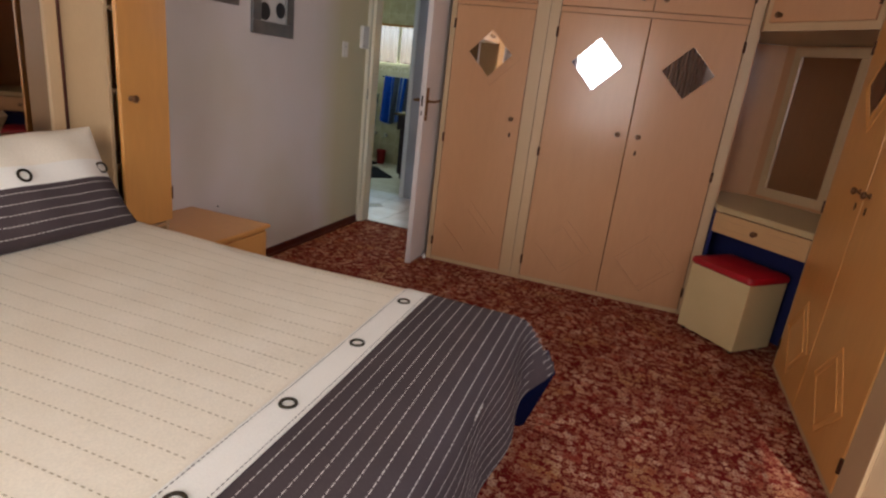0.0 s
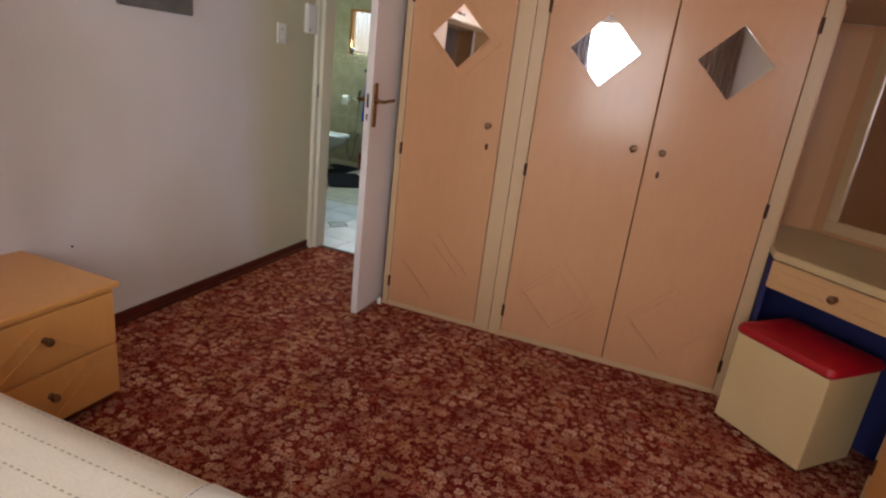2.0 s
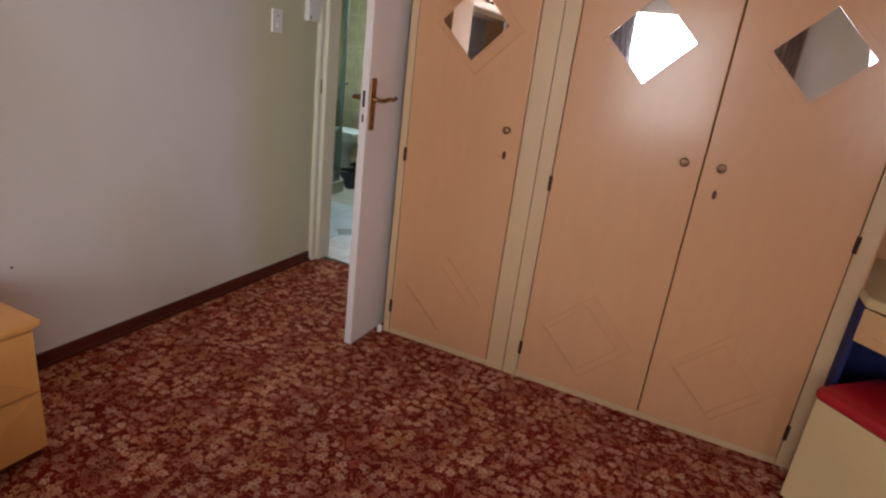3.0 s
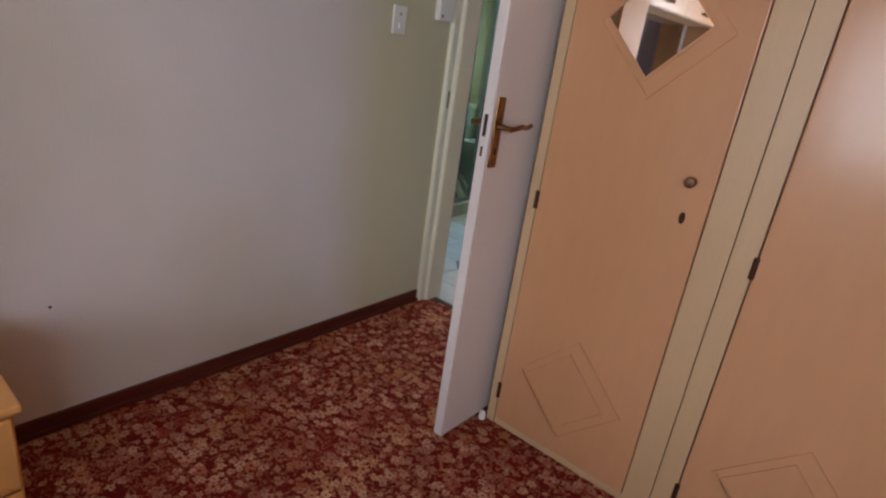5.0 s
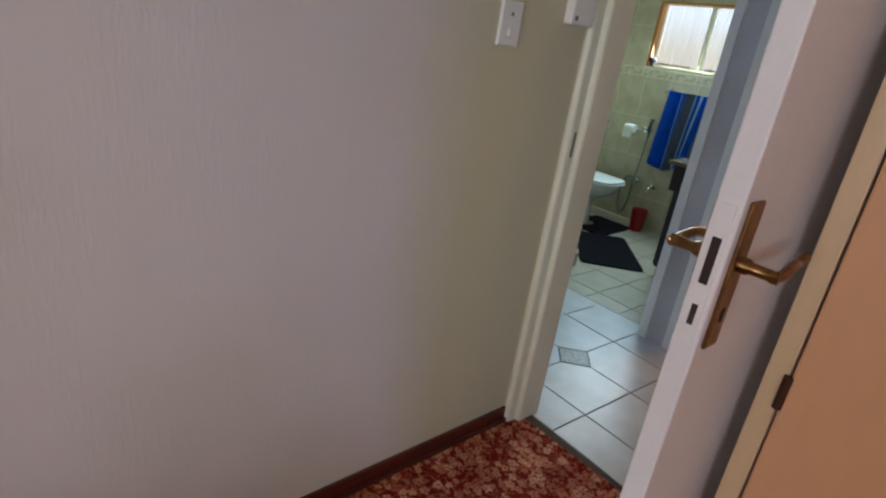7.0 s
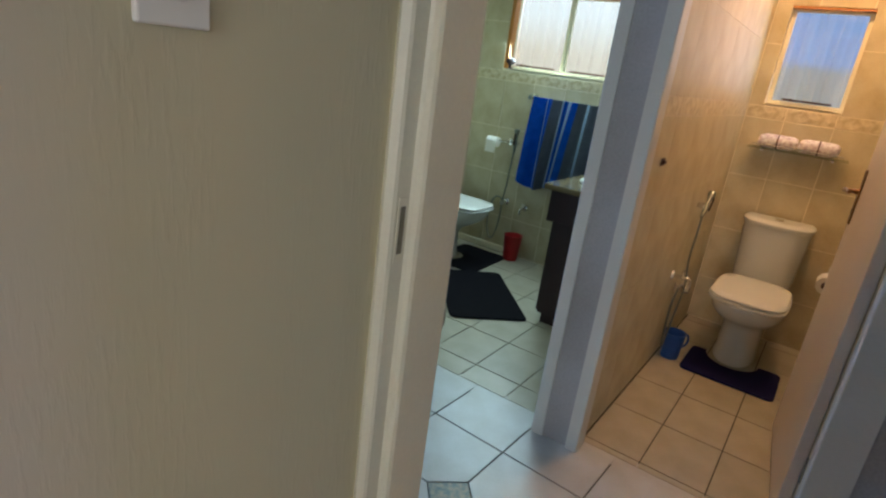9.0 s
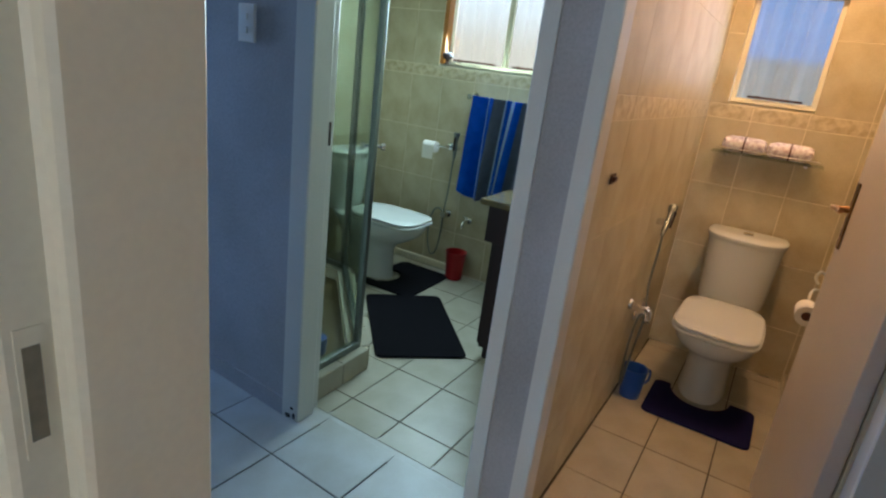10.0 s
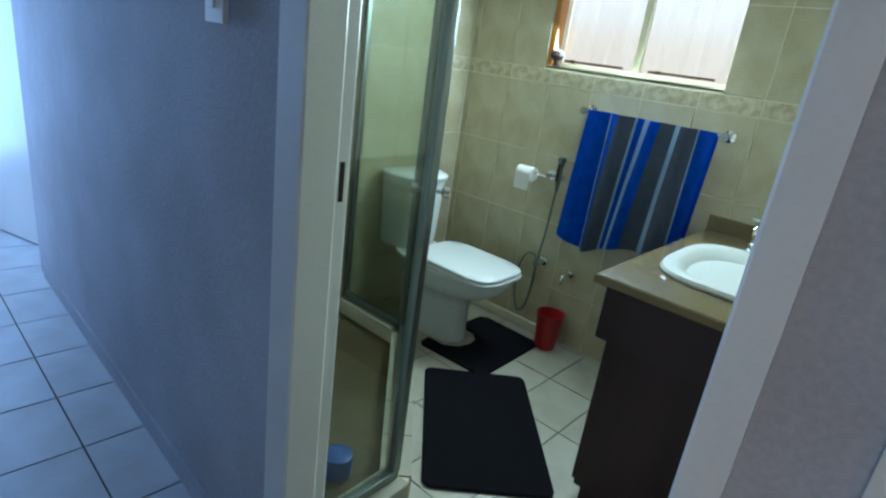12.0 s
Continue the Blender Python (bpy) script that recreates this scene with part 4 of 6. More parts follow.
for k in range(4):
    y0 = -3.62 + 0.396 * k
    dr = part("door", boxes(((0.2305, y0 + 0.003, 1.745), (0.248, y0 + 0.393, 2.295)), bevel=0.004), BOARD2, hb)
    knob(dr, pose(0.248, y0 + (0.34 if k % 2 == 0 else 0.055), 1.80, 0, 90, 0), 0.015)
hc2 = thing("headboard_cabinet", (0.13, -3.76, 0.0), "tall narrow honey-coloured headboard cabinet with open shelves", "cabinet")
part("body", boxes(((0.004, -3.91, 0.0), (0.235, -3.623, 2.3)), bevel=0.002), STILE, hc2)
part("door", boxes(((0.2355, -3.905, 0.50), (0.252, -3.628, 2.29)), bevel=0.004), BOARD2, hc2)
tr = thing("wall_mirror", (0.03, -2.8, 0.7), "large mirror with pale frame behind the bed head", "mirror")
part("glass", boxes(((0.013, -3.5, 0.66), (0.02, -2.115, 2.28))), DIM_MIRROR, tr)
part("frame_strip", boxes(((0.004, -2.1145, 0.64), (0.035, -2.062, 2.3)), bevel=0.003), STILE, tr)
part("frame_strip", boxes(((0.004, -2.0615, 0.64), (0.02, -2.0365, 2.3)), bevel=0.002), SKIRT, tr, "red-brown edge strip")
part("backing", boxes(((0.001, -3.5, 0.64), (0.0125, -2.115, 2.3))), DARK, tr)


# ---- bed ----
BX, BY0, BY1, BZ = 2.02, -3.62, -2.05, 0.628


def fold(s, edge, r=0.095):
    """Run of cloth over an edge: how far out and how far down it lies at arc length s."""
    if s <= edge - r:
        return s, 0.0
    a = (s - edge + r) / r
    if a < math.pi / 2:
        return edge - r + r * math.sin(a), r * (1 - math.cos(a))
    return edge + 0.012 * (a - math.pi / 2), r + r * (a - math.pi / 2)


def cloth(s, t, lift=0.0):
    """The bedspread's surface: s runs to the foot of the bed, t from the near to the far side."""
    s -= 0.03 * (t + 2.7) * min(1.0, s / 1.6)
    x, dx = fold(s, BX)
    c = (BY0 + BY1) / 2
    h = (BY1 - BY0) / 2
    sign = 1 if t > c else -1
    y, dy = fold(abs(t - c), h)
    down = max(dx, dy) - (0.28 if t > c else -0.15) * min(dx, dy)
    both = min(dx, dy)
    flare = (0.23 if t > c else 0.02) * both
    z = BZ - min(down, 0.50) + 0.006 * math.sin(5 * s + 2 * t) * math.sin(4 * t + s)
    side = max(dx, dy)
    if side > 0.05:
        wave = 0.014 * min((side - 0.05) / 0.2, 1)
        x += wave * math.sin(13 * t) * (dx > 0.05)
        y += sign * wave * math.sin(13 * s + 1) * (dy > 0.05)
    if x < 0.5:
        z += 0.012 * math.sin((0.5 - x) * 6)
    return Vector((x + flare + (lift if dx > 0.08 else 0), c + sign * (y + flare + (lift if dy > 0.08 else 0)), z + lift))


def cloth_sheet(s0, s1, t0, t1, ns, nt, lift=0.0):
    bm = bmesh.new()
    g = [[bm.verts.new(cloth(s0 + (s1 - s0) * i / ns, t0 + (t1 - t0) * j / nt, lift)) for j in range(nt + 1)] for i in range(ns + 1)]
    for i in range(ns):
        for j in range(nt):
            bm.faces.new((g[i][j], g[i + 1][j], g[i + 1][j + 1], g[i][j + 1]))
    bmesh.ops.recalc_face_normals(bm, faces=bm.faces[:])
    if bm.faces[0].normal.z < 0:
        bmesh.ops.reverse_faces(bm, faces=bm.faces[:])
    return bm


def dashes(rows, lift, width, length, gap, along_s):
    """Running stitches on the cloth: rows of (fixed, start, end)."""
    bm = bmesh.new()
    for f, a, b in rows:
        u = a
        while u + length < b:
            q = []
            for du, dv in ((0, -width), (length, -width), (length, width), (0, width)):
                q.append(bm.verts.new(cloth(u + du, f + dv, lift) if along_s else cloth(f + dv, u + du, lift)))
            bm.faces.new(q)
            u += length + gap
    return bm


bed = thing("bed", (1.1, -2.87, 0), "low double bed base with mattress under the bedspread", "bed")
part("base", boxes(((0.10, -3.56, 0.06), (1.93, -2.19, 0.33)), bevel=0.01), SHEET, bed, "cream cloth-covered base")
part("mattress", boxes(((0.10, -3.57, 0.3305), (1.94, -2.18, 0.585)), bevel=0.03), BAND, bed)
for lx, ly in ((0.2, -3.45), (1.82, -3.45), (0.2, -2.3), (1.82, -2.3)):
    part("leg", lathe(bmesh.new(), [(0.025, 0.0), (0.03, 0.061)], pose(lx, ly, 0), 12), DARK, bed)
quilt = thing("bedspread", (1.1, -2.87, 0.6), "cream stitched bedspread with white eyelet band and charcoal striped foot end", "bedspread")
T0, T1 = BY0 - 0.42, BY1 + 0.23
part("cream_field", cloth_sheet(0.12, 1.636, T0, T1, 40, 70), SHEET, quilt, "", True)
part("white_band", cloth_sheet(1.636, 1.724, T0, T1, 6, 70, 0.004), BAND, quilt, "white eyelet band", True)
part("charcoal_field", cloth_sheet(1.724, 2.325, T0, T1, 34, 70, 0.002), CHARCOAL, quilt, "charcoal cloth with white pinstripe stitching", True)
rows = [(T0 + 0.02 + 0.062 * i, 0.3, 1.63) for i in range(int((T1 - T0) / 0.062))]
tagged(part("stitching", dashes(rows, 0.0025, 0.0016, 0.009, 0.008, True), TAUPE, quilt), kind="stuff")
rows = [(1.748 + 0.0315 * i, T0 + 0.02, T1 - 0.02) for i in range(19)]
tagged(part("stitching", dashes(rows, 0.0045, 0.0011, 0.014, 0.004, False), STITCH, quilt), kind="stuff")
rows = [(1.716, T0, T1), (1.644, T0, T1)]
tagged(part("stitching", dashes(rows, 0.006, 0.001, 0.008, 0.004, False), EYELET, quilt), kind="stuff")


def ring(m, r, w):
    bm = bmesh.new()
    k = 28
    prof = [(r - w, 0), (r - w * 0.7, 0.0035), (r, 0.0045), (r + w * 0.7, 0.0035), (r + w, 0)]
    g = [[bm.verts.new(m @ Vector(((q) * math.cos(2 * math.pi * i / k), (q) * math.sin(2 * math.pi * i / k), z))) for q, z in prof] for i in range(k)]
    for i in range(k):
        for j in range(len(prof) - 1):
            bm.faces.new((g[i][j], g[(i + 1) % k][j], g[(i + 1) % k][j + 1], g[i][j + 1]))
    bmesh.ops.recalc_face_normals(bm, faces=bm.faces[:])
    return bm


bm = bmesh.new()
loft(bm, [[(2.03 + k, -2.035 + k, 0.49), (2.09 + k, -1.955 + k, 0.46), (2.125 + k, -1.93 + k, 0.37), (2.05 + k, -1.96 + k, 0.15), (2.0 + k, -2.04 + k, 0.20)] for k in (-0.012, 0.004)])
bmesh.ops.recalc_face_normals(bm, faces=bm.faces[:])
part("corner_flap", bm, LINING, quilt, "navy lining showing at the folded corner")
for i in range(5):
    c = cloth(1.676, -2.24 - 0.312 * i, 0.0055)
    part("eyelet", ring(Matrix.Translation(c), 0.0165, 0.004), EYELET, quilt, "dark metal eyelet", True)


def pillow(y0, y1, label):
    """A plump pillow that leans on the headboard, its case in three fields."""
    pil = thing("pillow", (0.38, (y0 + y1) / 2, 0.63), label, "pillow", "pillows on the bed")
    fx = Matrix.Translation((0.46, (y0 + y1) / 2, 0.63)) @ pose(0, 0, 0, 0, -33, 0)
    w, h = (y1 - y0) / 2, 0.40

    def at(u, v, side):
        e = max(0.0, 1 - abs(u) ** 3.2) * max(0.0, 1 - abs(2 * v - 1) ** 3.2)
        d = 0.018 + 0.075 * e ** 0.6
        y = u * w * (1 - 0.05 * math.sin(math.pi * v))
        z = v * h * (1 - 0.04 * (1 - abs(u)))
        return fx @ Vector((side * d + 0.004 * math.sin(9 * u + 5 * v), y, z))

    for name, v0, v1, material, lab in (("charcoal_field", 0.0, 0.46, CHARCOAL, "charcoal cloth with white stitching"), ("white_band", 0.46, 0.64, BAND, "white eyelet band"), ("cream_field", 0.64, 1.0, SHEET, "")):
        bm = bmesh.new()
        nu, nv = 30, 10
        for side in (1, -1):
            g = [[bm.verts.new(at(-1 + 2 * i / nu, v0 + (v1 - v0) * j / nv, side)) for j in range(nv + 1)] for i in range(nu + 1)]
            for i in range(nu):
                for j in range(nv):
                    bm.faces.new((g[i][j], g[i + 1][j], g[i + 1][j + 1], g[i][j + 1]))
            if side > 0:
                front = g
            else:
                for j in range(nv):
                    bm.faces.new((front[0][j], front[0][j + 1], g[0][j + 1], g[0][j]))
                    bm.faces.new((front[nu][j], front[nu][j + 1], g[nu][j + 1], g[nu][j]))
                if v0 == 0.0:
                    for i in range(nu):
                        bm.faces.new((front[i][0], front[i + 1][0], g[i + 1][0], g[i][0]))
                if v1 == 1.0:
                    for i in range(nu):
                        bm.faces.new((front[i][nv], front[i + 1][nv], g[i + 1][nv], g[i][nv]))
        bmesh.ops.recalc_face_normals(bm, faces=bm.faces[:])
        part(name, bm, material, pil, lab, True)
    bm = bmesh.new()
    for k in range(5):
        v = 0.07 + 0.085 * k
        u = -0.95
        while u < 0.94:
            q = [at(u + a, v + b, 1) + fx.to_3x3() @ Vector((0.0025, 0, 0)) for a, b in ((0, -0.003), (0.03, -0.003), (0.03, 0.003), (0, 0.003))]
            bm.faces.new([bm.verts.new(p) for p in q])
            u += 0.042
    tagged(part("stitching", bm, STITCH, pil), kind="stuff")
    for k in range(2):
        u = 0.84 - 0.92 * k
        p = at(u, 0.55, 1)
        part("eyelet", ring(Matrix.Translation(p) @ fx.to_3x3().to_4x4() @ pose(0.004, 0, 0, 0, 90, 0), 0.019, 0.0045), EYELET, pil, "dark metal eyelet", True)


pillow(-2.83, -2.14, "cream and charcoal striped pillow leaning on the bed head")
pillow(-3.60, -2.90, "cream and charcoal striped pillow leaning on the bed head")

# pictures on the west wall
for y0, y1, z0, z1 in ((-0.885, -0.49, 1.42, 1.92), (-1.40, -1.0, 1.548, 2.05)):
    pic = thing("picture", (0.01, (y0 + y1) / 2, z0), "black and white print in a broad silver frame", "picture", "pictures on the wall")
    w = 0.075
    part("frame", boxes(((0.001, y0, z0), (0.022, y1, z0 + w)), ((0.001, y0, z1 - w), (0.022, y1, z1)), ((0.001, y0, z0 + w), (0.022, y0 + w, z1 - w)), ((0.001, y1 - w, z0 + w), (0.022, y1, z1 - w)), bevel=0.004), SILVER, pic)
    part("print", boxes(((0.002, y0 + w, z0 + w), (0.008, y1 - w, z1 - w))), PRINT_WHITE, pic)
    for k, (py, pz, pr) in enumerate(((0.12, 0.13, 0.05), (0.27, 0.15, 0.045), (0.18, 0.27, 0.06), (0.29, 0.33, 0.04))):
        part("print_shape", lathe(bmesh.new(), [(pr, 0.0), (pr, 0.002)], pose(0.0085, y0 + py, z0 + pz, 0, 90, 0), 20), PICTURE, pic)

# switches and sensor box
sw = thing("light_switch", (0.0, 0.19, 1.35), "white plastic light switch plate on the wallpaper", "light switch")
plate = part("plate", boxes(((0.0005, 0.153, 1.35), (0.011, 0.229, 1.462)), bevel=0.003), PLASTIC, sw)
part("rocker", boxes(((0.011, 0.183, 1.374), (0.017, 0.2, 1.394)), bevel=0.002), PLASTIC, sw)
part("dimple", boxes(((0.0105, 0.187, 1.425), (0.0118, 0.196, 1.434))), STEEL, sw)
bx = thing("sensor_box", (0.0, 0.5, 1.43), "cream plastic alarm box fixed beside the door frame", "alarm box")
part("cover", boxes(((0.0005, 0.412, 1.432), (0.032, 0.512, 1.60)), bevel=0.006), PLASTIC, bx)
part("label_plate", boxes(((0.032, 0.425, 1.444), (0.0328, 0.438, 1.457))), STEEL, bx)
sw = thing("light_switch", (-1.15, 1.72, 1.35), "white plastic light switch plate on the passage wall", "light switch")
part("plate", boxes(((-1.19, 1.708, 1.343), (-1.113, 1.7195, 1.462)), bevel=0.003), PLASTIC, sw)
part("rocker", boxes(((-1.163, 1.702, 1.37), (-1.142, 1.708, 1.392)), bevel=0.002), PLASTIC, sw)
part("rocker", boxes(((-1.163, 1.702, 1.41), (-1.142, 1.708, 1.432)), bevel=0.002), PLASTIC, sw)

nail = thing("nail", (0.0, -1.163, 0.438), "tiny dark nail stuck in the wallpapered wall", "nail")
part("nail_head", lathe(bmesh.new(), [(0.003, 0.0), (0.0045, 0.004), (0.004, 0.007), (0.002, 0.008)], pose(0.0, -1.163, 0.438, 0, 90, 0), 10), CHIP, nail, "", True)

# ---- bathroom and toilet things ----


def egg(x0, x1, hw, z, n=28, square=2.3):
    """A level outline, blunter at the back than at the front."""
    out = []
    c, h = (x0 + x1) / 2, (x1 - x0) / 2
    for i in range(n):
        a = 2 * math.pi * i / n
        ca, sa = math.cos(a), math.sin(a)
        e = 2 / square
        out.append((c + h * math.copysign(abs(ca) ** e, ca), hw * math.copysign(abs(sa) ** e, sa), z))
    return out


def tank_outline(depth, hw, z, n=20, square=2.9):
    """A level D outline: flat along the wall at x = 0.006, bowed to the front."""
    e = 2 / square
    out = []
    for i in range(n + 1):
        a = -math.pi / 2 + math.pi * i / n
        out.append((0.05 + (depth - 0.05) * abs(math.cos(a)) ** e, hw * math.copysign(abs(math.sin(a)) ** e, math.sin(a)), z))
    return out + [(0.006, hw * 0.97, z), (0.006, -hw * 0.97, z)]


def toilet(m, label, width, top):
    """A close-coupled pan: the wall is at x = 0 and the pan looks to +x."""
    t = new("toilet")
    t.empty_display_size = 0.05
    t.matrix_basis = Matrix.Translation(m.translation)
    tagged(t, label, "toilet")
    bm = bmesh.new()
    loft(bm, [egg(0.12, 0.535, 0.104, 0.0), egg(0.12, 0.537, 0.106, 0.012), egg(0.125, 0.53, 0.100, 0.05), egg(0.125, 0.525, 0.098, 0.19), egg(0.125, 0.55, 0.110, 0.232), egg(0.12, 0.63, 0.148, 0.272), egg(0.12, 0.70, 0.175, 0.315),
              egg(0.06, 0.735, 0.186, 0.365), egg(0.06, 0.735, 0.186, 0.383), egg(0.07, 0.725, 0.178, 0.388)], m)
    part("pan", bm, PORCELAIN, t, "", True)
    bm = bmesh.new()
    loft(bm, [egg(0.245, 0.735, 0.178, 0.389, 36, 4.2), egg(0.24, 0.742, 0.184, 0.393, 36, 4.2), egg(0.24, 0.742, 0.184, 0.402, 36, 4.2), egg(0.25, 0.730, 0.172, 0.4055, 36, 4.2)], m)
    part("seat", bm, PORCELAIN, t, "", True)
    bm = bmesh.new()
    loft(bm, [egg(0.262, 0.722, 0.164, 0.4065, 36, 4.2), egg(0.25, 0.736, 0.178, 0.4125, 36, 4.2), egg(0.25, 0.736, 0.178, 0.421, 36, 4.2), egg(0.255, 0.73, 0.172, 0.427, 36, 4.2), egg(0.30, 0.68, 0.12, 0.430, 36, 4.2)], m)
    part("lid", bm, PORCELAIN, t, "closed white lid", True)
    for sy in (-0.07, 0.07):
        part("hinge", tube(bmesh.new(), [(0.243, sy - 0.02, 0.418), (0.243, sy + 0.02, 0.418)], 0.009, 8, m), CHROME, t)
    w = width / 2
    bm = bmesh.new()
    loft(bm, [tank_outline(d, ww, z) for d, ww, z in ((0.19, w - 0.03, 0.389), (0.2, w - 0.025, 0.42), (0.214, w - 0.010, top - 0.06), (0.216, w - 0.008, top - 0.036))], m)
    cis = part("cistern", bm, PORCELAIN, t, "", True)
    bm = bmesh.new()
    loft(bm, [tank_outline(d, ww, z) for d, ww, z in ((0.22, w - 0.004, top - 0.0355), (0.226, w, top - 0.028), (0.226, w, top - 0.012), (0.214, w - 0.012, top - 0.002), (0.15, w - 0.07, top))], m)
    lid = part("cistern_lid", bm, PORCELAIN, cis, "", True)
    part("flush_button", lathe(bmesh.new(), [(0.024, 0.0), (0.024, 0.006), (0.02, 0.009)], m @ pose(0.115, 0, top - 0.001), 18), CHROME, cis, "chrome flush button", True)
    return t


toilet(pose(-2.05, 3.17, 0), "white porcelain toilet with closed lid and low cistern", 0.325, 0.77)
toilet(pose(0.388, 3.562, 0, 0, 0, -90), "cream-lit white porcelain toilet with closed lid and low cistern", 0.36, 0.745)


def spray(m, label, slack, lean):
    """A hand spray in its clip, its hose run past the wall valve and looped back to it. The wall is x = 0, z is up."""
    s = new("toilet_spray")
    s.empty_display_size = 0.05
    s.matrix_basis = Matrix.Translation(m.translation)
    tagged(s, label, "hand spray")
    part("clip", boxes(((0.0, -0.016, 0.775), (0.034, 0.016, 0.80)), bevel=0.003, m=m), CHROME, s)
    h = m @ pose(0.036, 0, 0.745, lean, 0, 0)
    bm = bmesh.new()
    lathe(bm, [(0.008, -0.02), (0.010, 0.0), (0.013, 0.02), (0.011, 0.09), (0.016, 0.115), (0.021, 0.135), (0.019, 0.145)], h, 12)
    part("spray_head", bm, STEEL, s, "", True)
    part("trigger", boxes(((0.014, -0.006, 0.03), (0.022, 0.006, 0.115)), bevel=0.002, m=h), DARK, s, "dark grip lever")
    k = slack
    bm = bmesh.new()
    tube(bm, curve_points([(0.036, 0, 0.735), (0.036, k * 0.06, 0.64), (0.034, k * 0.14, 0.5), (0.05, k * 0.2, 0.36), (0.04, k * 0.3, 0.22), (0.03, k * 0.55, 0.08), (0.03, k * 0.95, 0.04), (0.03, k * 1.3, 0.12), (0.03, k * 1.35, 0.26), (0.034, k * 1.0, 0.36), (0.04, k * 0.5, 0.375), (0.05, k * 0.25, 0.35)]), 0.0055, 8, m)
    part("hose", bm, STEEL, s, "steel-wound hose", True)
    bm = bmesh.new()
    lathe(bm, [(0.024, 0.0), (0.024, 0.006), (0.013, 0.01), (0.013, 0.05), (0.018, 0.052), (0.018, 0.075)], m @ pose(0.0, k * 0.1, 0.345, 0, 90, 0), 14)
    tube(bm, [(0.045, k * 0.1, 0.33), (0.045, k * 0.28, 0.375)], 0.011, 10, m)
    part("valve", bm, CHROME, s, "chrome wall valve", True)
    return s


spray(pose(-1.378, 3.592, 0.055, 0, 0, -90), "chrome hand spray and hose on the bathroom wall", -0.10, 0)
spray(pose(0.0525, 2.87, 0.045, 0, 0, 0), "chrome hand spray and hose on the toilet wall", -0.10, -48)


def tap(m, label):
    t = new("stop_tap")
    t.empty_display_size = 0.05
    t.matrix_basis = Matrix.Translation(m.translation)
    tagged(t, label, "tap")
    bm = bmesh.new()
    lathe(bm, [(0.024, 0.0), (0.022, 0.008), (0.010, 0.012), (0.010, 0.06)], m @ pose(0, 0, 0, 0, 90, 0), 14)
    tube(bm, curve_points([(0.05, 0, 0), (0.075, 0, 0.0), (0.088, 0, -0.015), (0.09, 0, -0.04)]), 0.009, 10, m)
    part("spout", bm, CHROME, t, "", True)
    part("cross_handle", boxes(((0.044, -0.022, 0.028), (0.054, 0.022, 0.036)), ((0.045, -0.005, 0.008), (0.053, 0.005, 0.028)), bevel=0.002, m=m), CHROME, t)


tap(pose(-1.222, 3.592, 0.39, 0, 0, -90), "small chrome stop tap on the bathroom wall")
tap(pose(0.052, 2.72, 0.49, 0, 0, 0), "small chrome stop tap on the toilet wall")


def plastic_pot(name, place, r0, r1, h, material, label, handle=0.0):
    p = thing(name, place, label, "bin" if not handle else "jug")
    m = Matrix.Translation(place)
    bm = bmesh.new()
    lathe(bm, [(r0, 0.0), (r0 + (r1 - r0) * 0.1, 0.006), (r1, h - 0.006), (r1 + 0.004, h), (r1 - 0.002, h), (r1 - 0.004, h - 0.008), (r0 - 0.003, 0.008)], m, 24)
    part("bowl", bm, material, p, "", True)
    if handle:
        bm = bmesh.new()
        tube(bm, curve_points([(r1 * 0.9, 0, h * 0.86), (r1 + 0.03, 0, h * 0.84), (r1 + 0.034, 0, h * 0.5), (r1 * 0.85, 0, h * 0.3)]), 0.006, 8, m @ pose(0, 0, 0, 0, 0, handle))
        part("grip", bm, material, p, "", True)


plastic_pot("waste_bin", (-1.235, 3.50, 0), 0.052, 0.068, 0.19, RED_PLASTIC, "small red plastic bin on the bathroom floor")
plastic_pot("plastic_jug", (0.118, 2.87, 0), 0.045, 0.056, 0.145, BLUE_PLASTIC, "blue plastic jug with handle on the toilet floor", 50)


def flat_rug(name, outline, height, material, label, category="bath mat"):
    bm = bmesh.new()
    cx = sum(p[0] for p in outline) / len(outline)
    cy = sum(p[1] for p in outline) / len(outline)
    loft(bm, [[(cx + (x - cx) * k, cy + (y - cy) * k, z) for x, y in outline] for k, z in ((0.985, 0.001), (1.0, 0.004), (1.0, height * 0.7), (0.985, height))])
    bmesh.ops.recalc_face_normals(bm, faces=bm.faces[:])
    return tagged(part(name, bm, material, None, "", False), label, category)


MM = Matrix.Translation((-1.028, 2.722, 0)) @ pose(0, 0, 0, 0, 0, 43.5)
flat_rug("bath_mat", [tuple((MM @ Vector((x, y, 0)))[:2]) for x, y in rounded(0.45, 0.735, 0.035)], 0.013, BLACK_RUG, "black towelling bath mat laid askew on the tiles")


def contour(x0, x1, y0, y1, cx, r, depth):
    """A pedestal mat with a round notch in its back edge (y1)."""
    pts = rounded(x1 - x0, y1 - y0, 0.03, 4, (x0 + x1) / 2, (y0 + y1) / 2)
    left = [p for p in pts if p[1] > (y0 + y1) / 2 and p[0] < cx]
    right = [p for p in pts if p[1] > (y0 + y1) / 2 and p[0] >= cx]
    low = [p for p in pts if p[1] <= (y0 + y1) / 2]
    notch = [(cx + r * math.cos(a), y1 - depth * 0.55 * math.sin(a)) for a in (math.pi * i / 12 for i in range(13))]
    return right + notch + left + low


flat_rug("toilet_mat", contour(0.19, 0.635, 2.775, 3.11, 0.395, 0.135, 0.26), 0.013, NAVY_RUG, "navy pedestal mat round the toilet foot", "toilet mat")
